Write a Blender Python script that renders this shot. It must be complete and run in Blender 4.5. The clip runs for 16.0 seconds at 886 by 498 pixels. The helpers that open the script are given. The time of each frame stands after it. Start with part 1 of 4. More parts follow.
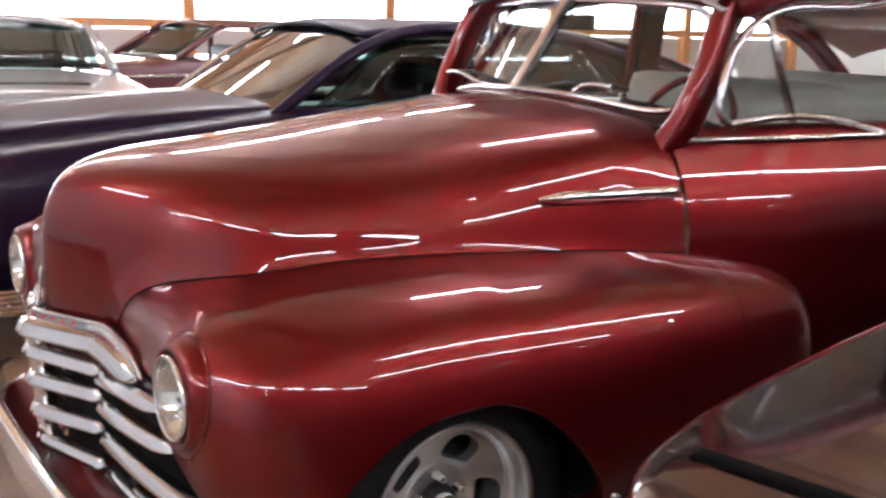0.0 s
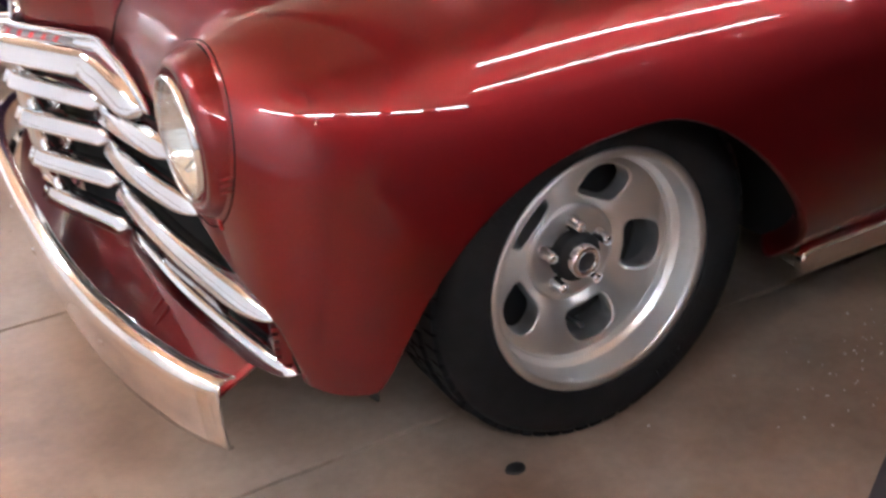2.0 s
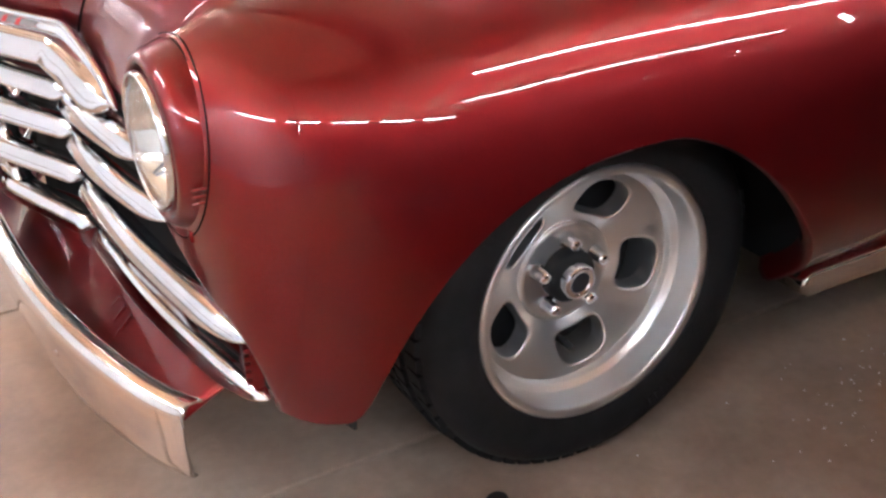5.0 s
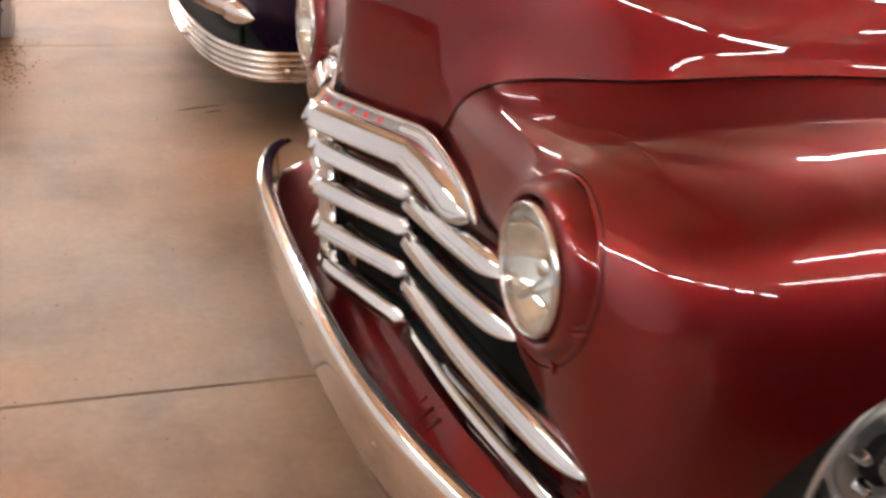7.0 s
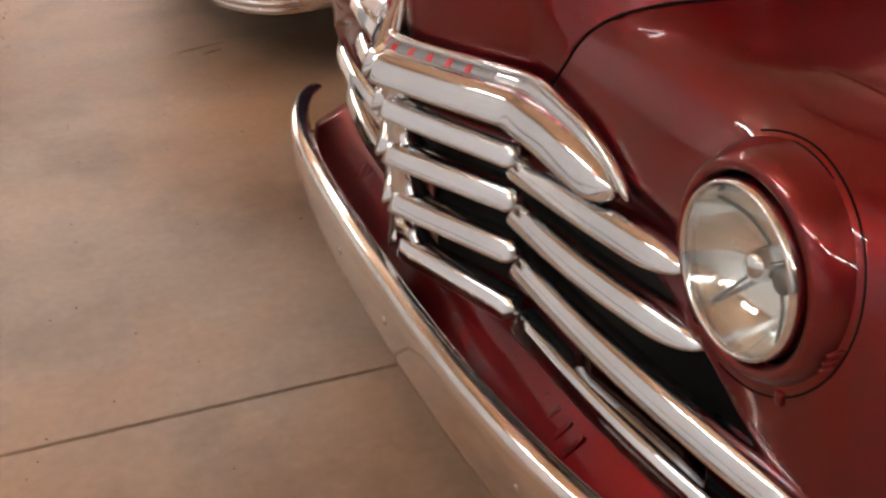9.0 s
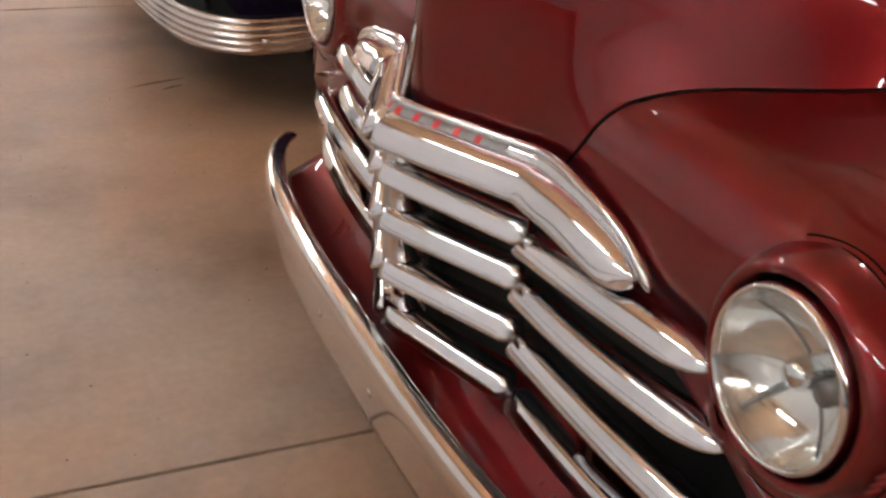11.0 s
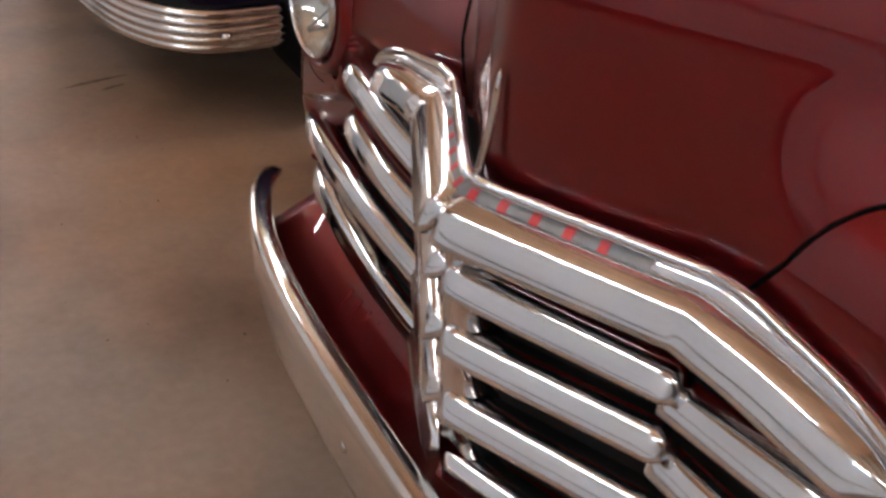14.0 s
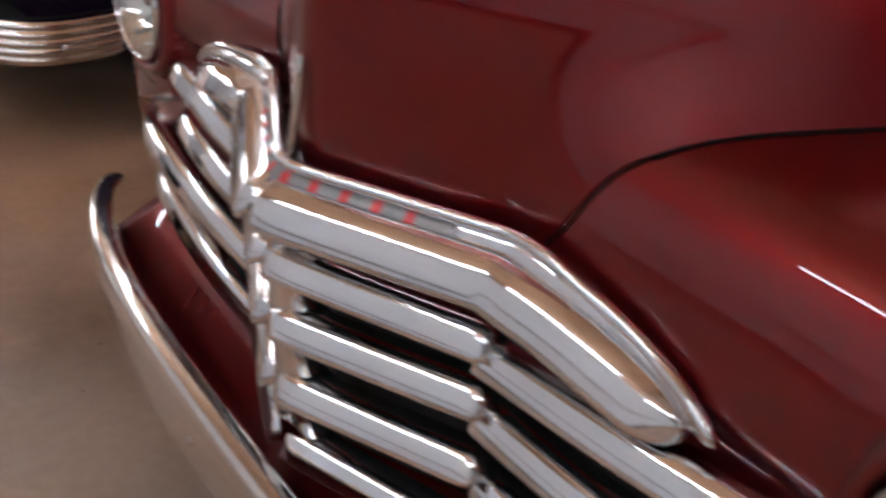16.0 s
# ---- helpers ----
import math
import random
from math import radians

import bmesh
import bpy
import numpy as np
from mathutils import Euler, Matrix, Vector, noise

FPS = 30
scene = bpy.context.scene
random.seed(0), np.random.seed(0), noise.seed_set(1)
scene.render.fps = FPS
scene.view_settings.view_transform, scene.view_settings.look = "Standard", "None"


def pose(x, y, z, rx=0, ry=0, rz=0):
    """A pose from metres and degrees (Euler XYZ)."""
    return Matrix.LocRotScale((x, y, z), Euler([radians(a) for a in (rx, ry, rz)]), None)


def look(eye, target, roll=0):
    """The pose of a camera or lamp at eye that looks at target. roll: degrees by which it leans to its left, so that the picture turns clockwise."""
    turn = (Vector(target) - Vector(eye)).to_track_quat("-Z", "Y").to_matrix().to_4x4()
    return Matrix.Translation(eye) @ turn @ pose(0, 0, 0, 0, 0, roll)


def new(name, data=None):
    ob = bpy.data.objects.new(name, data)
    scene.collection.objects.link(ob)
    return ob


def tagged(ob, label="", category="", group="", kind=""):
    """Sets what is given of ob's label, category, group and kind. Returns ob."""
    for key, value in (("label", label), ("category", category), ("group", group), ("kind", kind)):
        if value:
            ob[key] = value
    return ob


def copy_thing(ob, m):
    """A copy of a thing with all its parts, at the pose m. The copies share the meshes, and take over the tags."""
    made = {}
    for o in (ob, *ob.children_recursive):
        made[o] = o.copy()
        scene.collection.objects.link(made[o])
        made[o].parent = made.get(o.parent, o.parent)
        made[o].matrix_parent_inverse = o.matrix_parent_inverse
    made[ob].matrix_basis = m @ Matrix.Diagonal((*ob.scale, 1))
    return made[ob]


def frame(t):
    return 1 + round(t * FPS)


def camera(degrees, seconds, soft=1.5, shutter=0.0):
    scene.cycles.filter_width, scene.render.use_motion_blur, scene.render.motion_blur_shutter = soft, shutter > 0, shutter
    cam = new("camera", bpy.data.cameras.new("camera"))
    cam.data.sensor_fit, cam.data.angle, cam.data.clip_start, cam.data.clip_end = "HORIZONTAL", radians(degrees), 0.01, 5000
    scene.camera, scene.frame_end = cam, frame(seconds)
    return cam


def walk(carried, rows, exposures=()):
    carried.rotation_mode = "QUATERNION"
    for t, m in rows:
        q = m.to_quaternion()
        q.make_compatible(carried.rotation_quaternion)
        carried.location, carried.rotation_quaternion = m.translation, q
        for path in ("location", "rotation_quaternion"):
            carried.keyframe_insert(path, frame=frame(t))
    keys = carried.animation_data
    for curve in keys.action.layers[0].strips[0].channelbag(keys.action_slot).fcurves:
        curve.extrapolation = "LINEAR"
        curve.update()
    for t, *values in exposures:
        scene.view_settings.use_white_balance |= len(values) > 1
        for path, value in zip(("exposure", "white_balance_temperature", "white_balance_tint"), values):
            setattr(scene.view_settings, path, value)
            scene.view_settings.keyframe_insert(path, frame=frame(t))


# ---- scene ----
cam = camera(45.0, 16.0, soft=2.7, shutter=0.5)
PATH = [
    (0, (-1.298, -2.739, 1.423), (-0.219, -1.107, 1.009), 1.4),
    (0.5, (-1.275, -2.552, 1.342), (-0.249, -0.9, 0.877), 1.8),
    (1, (-1.153, -2.428, 1.291), (-0.178, -0.831, 0.586), -1.0),
    (1.5, (-1.023, -2.234, 1.248), (-0.171, -0.626, 0.419), -1.9),
    (2, (-0.947, -2.105, 1.185), (-0.124, -0.533, 0.262), -3.9),
    (2.5, (-0.91, -1.991, 1.165), (-0.019, -0.497, 0.177), -3.6),
    (3, (-0.897, -1.91, 1.157), (0.015, -0.437, 0.158), -2.4),
    (5.5, (-0.925, -2.031, 1.199), (-0.104, -0.45, 0.29), 0.3),
    (6, (-0.983, -2.072, 1.236), (-0.269, -0.405, 0.392), 1.7),
    (6.5, (-1.067, -2.032, 1.253), (-0.42, -0.333, 0.42), 2.4),
    (7, (-1.163, -1.849, 1.245), (-0.524, -0.14, 0.426), 4.7),
    (7.5, (-1.221, -1.703, 1.236), (-0.576, 0.011, 0.431), 4.3),
    (8, (-1.182, -1.571, 1.184), (-0.57, 0.103, 0.277), -1.1),
    (10.5, (-1.254, -1.371, 1.186), (-0.513, 0.207, 0.205), 3.3),
    (11, (-1.261, -1.32, 1.194), (-0.493, 0.285, 0.281), 4.6),
    (11.5, (-1.198, -1.184, 1.16), (-0.491, 0.419, 0.197), 1.5),
    (12, (-1.152, -1.023, 1.13), (-0.476, 0.57, 0.128), 0.1),
    (12.5, (-1.159, -0.888, 1.115), (-0.357, 0.616, 0.069), 2.0),
    (13, (-1.171, -0.847, 1.125), (-0.323, 0.641, 0.094), 3.6),
    (13.5, (-1.174, -0.829, 1.125), (-0.289, 0.647, 0.107), 4.9),
    (14, (-1.195, -0.801, 1.131), (-0.334, 0.719, 0.156), 5.2),
    (14.5, (-1.211, -0.761, 1.134), (-0.371, 0.793, 0.196), 5.5),
    (15, (-1.237, -0.727, 1.144), (-0.448, 0.863, 0.221), 5.1),
    (15.5, (-1.193, -0.756, 1.115), (-0.29, 0.767, 0.185), 5.1),
    (16, (-1.152, -0.872, 1.129), (-0.116, 0.545, 0.173), 4.1),
]
walk(cam, [(t, look(eye, target, roll)) for t, eye, target, roll in PATH],
     exposures=[(0, 0.1, 5800, 10), (1, 0.4, 5800, 10), (1.5, 0.55, 5800, 10), (3, 0.95, 5800, 10), (5.5, 0.85, 5800, 10), (6.5, 0.62, 6300, 10), (7.5, -0.05, 6700, 10), (8, -0.12, 6700, 10), (11, -0.18, 6500, 10), (12.5, -0.32, 6300, 10), (14.5, -0.58, 6000, 10), (16, -0.52, 5800, 10)])

# ---- world ----
world = bpy.data.worlds.new("hall_air")
scene.world = world
world.use_nodes = True
world.node_tree.nodes["Background"].inputs[0].default_value = (0.9, 0.95, 1.0, 1)
world.node_tree.nodes["Background"].inputs[1].default_value = 0.4


LAMP_POWER = 66.0
# rows of strip lights: y and the middles along x
LAMP_ROWS = ((1.2, (3.05, 5.75, 8.45, 11.15, 13.85)), (-5.0, (2.95, 5.35, 7.75, 10.15)), (7.4, (-2.3, 0.35, 3.05, 5.75, 8.45)), (-9.3, (3.9, 6.3, 8.7, 11.1)))
# a slanting row over the aisle: its first lamp, its way and the step from lamp to lamp
AISLE_AT, AISLE_WAY, AISLE_STEP = (-4.5, -3.0), (0.61, -0.79), 3.2
SOUTH = -44.0


# ---- materials ----
def mat(name, colour, rough=0.5, metal=0.0, coat=0.0, noise_amount=0.0, noise_scale=8.0, bump=0.0, bump_scale=60.0, rough_var=0.0,
        emit=0.0, alpha=1.0, coat_rough=0.03, spec=0.5):
    m = bpy.data.materials.new(name)
    m.use_nodes = True
    nt = m.node_tree
    b = nt.nodes["Principled BSDF"]
    b.inputs["Base Color"].default_value = (*colour, 1)
    b.inputs["Roughness"].default_value = rough
    b.inputs["Metallic"].default_value = metal
    b.inputs["Coat Weight"].default_value = coat
    b.inputs["Coat Roughness"].default_value = coat_rough
    b.inputs["Specular IOR Level"].default_value = spec
    if emit:
        b.inputs["Emission Color"].default_value = (*colour, 1)
        b.inputs["Emission Strength"].default_value = emit
    if noise_amount or bump or rough_var:
        co = nt.nodes.new("ShaderNodeTexCoord")
    if noise_amount or rough_var:
        n = nt.nodes.new("ShaderNodeTexNoise")
        n.inputs["Scale"].default_value = noise_scale
        n.inputs["Detail"].default_value = 8
        nt.links.new(co.outputs["Object"], n.inputs["Vector"])
        if noise_amount:
            ramp = nt.nodes.new("ShaderNodeMapRange")
            ramp.inputs[1].default_value, ramp.inputs[2].default_value = 0.3, 0.7
            ramp.inputs[3].default_value, ramp.inputs[4].default_value = 1 - noise_amount, 1 + noise_amount
            nt.links.new(n.outputs["Fac"], ramp.inputs[0])
            mul = nt.nodes.new("ShaderNodeVectorMath")
            mul.operation = "SCALE"
            mul.inputs[0].default_value = colour
            nt.links.new(ramp.outputs[0], mul.inputs["Scale"])
            nt.links.new(mul.outputs[0], b.inputs["Base Color"])
        if rough_var:
            r2 = nt.nodes.new("ShaderNodeMapRange")
            r2.inputs[1].default_value, r2.inputs[2].default_value = 0.35, 0.7
            r2.inputs[3].default_value, r2.inputs[4].default_value = max(rough - rough_var, 0.01), rough + rough_var
            nt.links.new(n.outputs["Fac"], r2.inputs[0])
            nt.links.new(r2.outputs[0], b.inputs["Roughness"])
    if bump:
        n2 = nt.nodes.new("ShaderNodeTexNoise")
        n2.inputs["Scale"].default_value = bump_scale
        n2.inputs["Detail"].default_value = 6
        nt.links.new(co.outputs["Object"], n2.inputs["Vector"])
        bm_ = nt.nodes.new("ShaderNodeBump")
        bm_.inputs["Strength"].default_value = bump
        bm_.inputs["Distance"].default_value = 0.01
        nt.links.new(n2.outputs["Fac"], bm_.inputs["Height"])
        nt.links.new(bm_.outputs[0], b.inputs["Normal"])
    return m


def glass(name, tint=(0.9, 0.95, 0.93), clear=0.9, shiny=0.05):
    """Thin clear glass: lets light straight through and mirrors more at a slant."""
    m = bpy.data.materials.new(name)
    m.use_nodes = True
    nt = m.node_tree
    out = nt.nodes["Material Output"]
    nt.nodes.remove(nt.nodes["Principled BSDF"])
    see, shine, both, slant = (nt.nodes.new(k) for k in ("ShaderNodeBsdfTransparent", "ShaderNodeBsdfGlossy", "ShaderNodeMixShader", "ShaderNodeLayerWeight"))
    bend, add = nt.nodes.new("ShaderNodeMath"), nt.nodes.new("ShaderNodeMath")
    see.inputs[0].default_value = (*[c * clear for c in tint], 1)
    shine.inputs["Roughness"].default_value = 0.02
    slant.inputs["Blend"].default_value = 0.5
    bend.operation, bend.inputs[1].default_value = "POWER", 4.0
    add.operation, add.inputs[1].default_value, add.use_clamp = "ADD", shiny, True
    nt.links.new(slant.outputs["Facing"], bend.inputs[0])
    nt.links.new(bend.outputs[0], add.inputs[0])
    nt.links.new(add.outputs[0], both.inputs[0])
    nt.links.new(see.outputs[0], both.inputs[1])
    nt.links.new(shine.outputs[0], both.inputs[2])
    nt.links.new(both.outputs[0], out.inputs[0])
    return m


RED = mat("candy_red_paint", (0.180, 0.0054, 0.0070), rough=0.40, metal=0.86, coat=1.0, noise_amount=0.05, noise_scale=400, coat_rough=0.015)
RED.node_tree.nodes["Principled BSDF"].inputs["Coat IOR"].default_value = 1.5
PURPLE = mat("dark_purple_paint", (0.018, 0.006, 0.026), rough=0.38, metal=0.2, spec=0.2, coat=0.22, noise_amount=0.1, noise_scale=300)
DARKCAR = mat("dark_maroon_paint", (0.022, 0.007, 0.006), rough=0.12, metal=0.4, coat=1.0, noise_amount=0.1, noise_scale=300)
SILVER = mat("silver_paint", (0.55, 0.56, 0.57), rough=0.3, metal=0.6, coat=1.0)
MAROON = mat("faded_maroon_paint", (0.10, 0.02, 0.025), rough=0.35, metal=0.3, coat=1.0)
CHROME = mat("chrome", (0.80, 0.82, 0.84), rough=0.07, metal=1.0, rough_var=0.04, noise_scale=25)
BARS = mat("grille_chrome", (0.75, 0.77, 0.79), rough=0.08, metal=1.0, rough_var=0.03, noise_scale=25)
GAP = mat("deep_gap", (0.003, 0.003, 0.003), rough=0.95, spec=0.05)
WORN = mat("worn_chrome", (0.78, 0.76, 0.73), rough=0.16, metal=1.0, rough_var=0.08, noise_scale=30)
BUMPER = mat("bumper_chrome", (0.82, 0.79, 0.75), rough=0.11, metal=1.0, rough_var=0.05, noise_scale=18)
ALLOY = mat("cast_alloy", (0.74, 0.75, 0.75), rough=0.29, metal=0.92, noise_amount=0.05, noise_scale=12)
REFLECT = mat("lamp_reflector", (0.92, 0.93, 0.92), rough=0.11, metal=0.88, rough_var=0.05, noise_scale=30, bump=0.06, bump_scale=25)
RUBBER = mat("tyre_rubber", (0.009, 0.009, 0.0095), rough=0.7, spec=0.25, noise_amount=0.25, noise_scale=30, bump=0.1, bump_scale=200)
# Near-black for black parts, and for hollows with their shade in the colour.
BLACK = mat("black_and_recess_shade", (0.008, 0.008, 0.008), rough=0.7, noise_amount=0.2)
GREY = mat("grey_enamel", (0.25, 0.25, 0.25), rough=0.45, metal=0.6, noise_amount=0.15, noise_scale=60)
SATIN = mat("satin_grey_trim", (0.07, 0.062, 0.064), rough=0.42, metal=0.5, noise_amount=0.1, noise_scale=40)
REDBAR = mat("red_enamel", (0.6, 0.03, 0.03), rough=0.4, noise_amount=0.1)
LENS = glass("lamp_glass", (0.95, 0.97, 0.95), 0.95)
GLASS = glass("car_glass", (0.95, 0.98, 0.97), 0.96)
SHADED = glass("shaded_glass", (0.50, 0.60, 0.58), 0.6)
# Mirroring raised and tint dulled to stand for the ceiling's reflection.
MIRRORED = glass("ceiling_reflecting_glass", (0.50, 0.47, 0.42), 0.45, 0.30)
TINTED = glass("tinted_glass", (0.35, 0.08, 0.06), 0.6)
CREAM = mat("cream_vinyl", (0.80, 0.76, 0.68), rough=0.5, noise_amount=0.08, noise_scale=30, bump=0.1)
DARKTRIM = mat("dark_trim", (0.02, 0.02, 0.022), rough=0.5, noise_amount=0.2)
WALLM = mat("white_wall_paint", (0.78, 0.80, 0.82), rough=0.8, noise_amount=0.06, noise_scale=2, bump=0.1)
COOLWALL = mat("cool_white_wall_paint", (0.84, 0.88, 0.92), rough=0.8, noise_amount=0.05, noise_scale=2, bump=0.1)
PANEL = mat("light_orange_paint", (0.90, 0.56, 0.33), rough=0.55, noise_amount=0.15, noise_scale=3)
ORANGE = mat("orange_steel_paint", (0.85, 0.42, 0.18), rough=0.5, noise_amount=0.1)


def patched(name, colours, scale, lo, hi, rough, bump=0.0):
    """Three colours by a large and a fine noise."""
    m = mat(name, colours[0], rough=rough)
    nt = m.node_tree
    b = nt.nodes["Principled BSDF"]
    co, big, fine, ramp, mixer = (nt.nodes.new(k) for k in ("ShaderNodeTexCoord", "ShaderNodeTexNoise", "ShaderNodeTexNoise", "ShaderNodeValToRGB", "ShaderNodeMix"))
    big.inputs["Scale"].default_value, big.inputs["Detail"].default_value = scale, 5
    fine.inputs["Scale"].default_value, fine.inputs["Detail"].default_value = scale * 25, 8
    for n in (big, fine):
        nt.links.new(co.outputs["Object"], n.inputs["Vector"])
    e = ramp.color_ramp.elements
    e[0].position, e[0].color = lo, (*colours[0], 1)
    e[1].position, e[1].color = hi, (*colours[2], 1)
    e.new((lo + hi) / 2).color = (*colours[1], 1)
    mixer.data_type, mixer.blend_type = "RGBA", "OVERLAY"
    mixer.inputs[0].default_value = 0.3
    nt.links.new(big.outputs["Fac"], ramp.inputs[0])
    nt.links.new(ramp.outputs[0], mixer.inputs[6])
    nt.links.new(fine.outputs["Fac"], mixer.inputs[7])
    nt.links.new(mixer.outputs[2], b.inputs["Base Color"])
    return m


CEIL = patched("brown_and_cream_boards", ((0.66, 0.40, 0.23), (0.76, 0.53, 0.34), (0.84, 0.70, 0.52)), 0.35, 0.40, 0.64, 0.6)
BEAM = mat("brown_beam", (0.24, 0.12, 0.06), rough=0.6, noise_amount=0.3, noise_scale=3)


def concrete():
    m = mat("tan_concrete", (0.36, 0.25, 0.17), rough=0.5)
    nt = m.node_tree
    b = nt.nodes["Principled BSDF"]
    co = nt.nodes.new("ShaderNodeTexCoord")
    big, fine = nt.nodes.new("ShaderNodeTexNoise"), nt.nodes.new("ShaderNodeTexNoise")
    big.inputs["Scale"].default_value, big.inputs["Detail"].default_value = 1.6, 10
    big.inputs["Roughness"].default_value = 0.6
    fine.inputs["Scale"].default_value, fine.inputs["Detail"].default_value = 45, 8
    for n in (big, fine):
        nt.links.new(co.outputs["Object"], n.inputs["Vector"])
    huge, spots = nt.nodes.new("ShaderNodeTexNoise"), nt.nodes.new("ShaderNodeTexNoise")
    huge.inputs["Scale"].default_value, huge.inputs["Detail"].default_value = 0.55, 4
    spots.inputs["Scale"].default_value, spots.inputs["Detail"].default_value = 5.0, 12
    spots.inputs["Roughness"].default_value = 0.7
    for n in (huge, spots):
        nt.links.new(co.outputs["Object"], n.inputs["Vector"])
    tone = nt.nodes.new("ShaderNodeValToRGB")
    e = tone.color_ramp.elements
    e[0].position, e[0].color = 0.42, (0.335, 0.192, 0.108, 1)
    e[1].position, e[1].color = 0.60, (0.345, 0.268, 0.21, 1)
    wear = nt.nodes.new("ShaderNodeValToRGB")
    e = wear.color_ramp.elements
    e[0].position, e[0].color = 0.30, (0.50, 0.46, 0.43, 1)
    e[1].position, e[1].color = 0.72, (1.30, 1.27, 1.22, 1)
    e.new(0.5).color = (1, 1, 1, 1)
    pale = nt.nodes.new("ShaderNodeMapRange")
    pale.inputs[1].default_value, pale.inputs[2].default_value, pale.inputs[4].default_value = 0.63, 0.74, 0.45
    ramp, whiten = nt.nodes.new("ShaderNodeMix"), nt.nodes.new("ShaderNodeMix")
    ramp.data_type, ramp.blend_type, whiten.data_type = "RGBA", "MULTIPLY", "RGBA"
    ramp.inputs[0].default_value = 1.0
    whiten.inputs[7].default_value = (0.50, 0.38, 0.28, 1)
    nt.links.new(huge.outputs["Fac"], tone.inputs[0])
    nt.links.new(big.outputs["Fac"], wear.inputs[0])
    nt.links.new(tone.outputs[0], ramp.inputs[6])
    nt.links.new(wear.outputs[0], ramp.inputs[7])
    nt.links.new(spots.outputs["Fac"], pale.inputs[0])
    nt.links.new(pale.outputs[0], whiten.inputs[0])
    nt.links.new(ramp.outputs[2], whiten.inputs[6])
    mixer = nt.nodes.new("ShaderNodeMix")
    mixer.data_type, mixer.blend_type = "RGBA", "OVERLAY"
    mixer.inputs[0].default_value = 0.17
    nt.links.new(whiten.outputs[2], mixer.inputs[6])
    nt.links.new(fine.outputs["Fac"], mixer.inputs[7])
    nt.links.new(mixer.outputs[2], b.inputs["Base Color"])
    rr = nt.nodes.new("ShaderNodeMapRange")
    rr.inputs[3].default_value, rr.inputs[4].default_value = 0.3, 0.6
    nt.links.new(big.outputs["Fac"], rr.inputs[0])
    nt.links.new(rr.outputs[0], b.inputs["Roughness"])
    bp = nt.nodes.new("ShaderNodeBump")
    bp.inputs["Strength"].default_value, bp.inputs["Distance"].default_value = 0.05, 0.003
    nt.links.new(fine.outputs["Fac"], bp.inputs["Height"])
    nt.links.new(bp.outputs[0], b.inputs["Normal"])
    return m


CONCRETE = concrete()


# ---- building tools ----
def part(name, geo, material, parent=None, label="", smooth=True, thick=0.0):
    """Links (verts, faces) as one mesh object."""
    verts, faces = geo
    me = bpy.data.meshes.new(name)
    me.from_pydata([tuple(map(float, v)) for v in verts], [], faces)
    me.validate()
    me.materials.append(material)
    if smooth:
        me.shade_smooth()
    me.update()
    ob = new(name, me)
    if parent:
        ob.parent = parent
    if label:
        tagged(ob, label)
    if thick:
        s = ob.modifiers.new("thickness", "SOLIDIFY")
        s.thickness, s.offset = thick, -1
    return ob


def thing(name, label, category, at=(0, 0, 0), turn=0, group="", kind=""):
    ob = new(name)
    ob.empty_display_size = 0.1
    ob.matrix_basis = pose(*at, 0, 0, turn)
    return tagged(ob, label, category, group, kind)


def join(*geos):
    verts, faces = [], []
    for v, f in geos:
        k = len(verts)
        verts += [tuple(p) for p in v]
        faces += [tuple(i + k for i in q) for q in f]
    return verts, faces


def move(geo, m):
    return [tuple(m @ Vector(v)) for v in geo[0]], geo[1]


def mirror(geo):
    return [(v[0], -v[1], v[2]) for v in geo[0]], [tuple(reversed(q)) for q in geo[1]]


def grid(rows, closed=False, flip=False):
    """Rows of equally many points -> quads."""
    n, verts = len(rows[0]), [tuple(p) for r in rows for p in r]
    faces = []
    for i in range(len(rows) - 1):
        for j in range(n if closed else n - 1):
            k = (j + 1) % n
            q = (i * n + j, i * n + k, (i + 1) * n + k, (i + 1) * n + j)
            faces.append(tuple(reversed(q)) if flip else q)
    return verts, faces


def capped(rows, flip=False):
    """A closed tube of rows with both ends filled."""
    v, f = grid(rows, True, flip)
    n = len(rows[0])
    a, b = tuple(range(n)), tuple(range(len(v) - n, len(v)))
    f += [a if flip else tuple(reversed(a)), tuple(reversed(b)) if flip else b]
    return v, f


def box(x0, x1, y0, y1, z0, z1, bev=0.0):
    """A box whose edges are rounded by bev."""
    bm = bmesh.new()
    bmesh.ops.create_cube(bm, size=1)
    for v in bm.verts:
        v.co = Vector(((x0, x1)[v.co.x > 0], (y0, y1)[v.co.y > 0], (z0, z1)[v.co.z > 0]))
    if bev:
        bmesh.ops.bevel(bm, geom=list(bm.edges), offset=bev, segments=2, affect="EDGES", profile=0.6)
    bm.verts.index_update()
    geo = [tuple(v.co) for v in bm.verts], [tuple(v.index for v in f.verts) for f in bm.faces]
    bm.free()
    return geo


def lathe(profile, n=64, closed=False):
    """Turns (radius, y) pairs about the y axis."""
    rows = [[(r * math.cos(a), y, r * math.sin(a)) for a in (2 * math.pi * i / n for i in range(n))] for r, y in profile]
    return grid(rows, True)


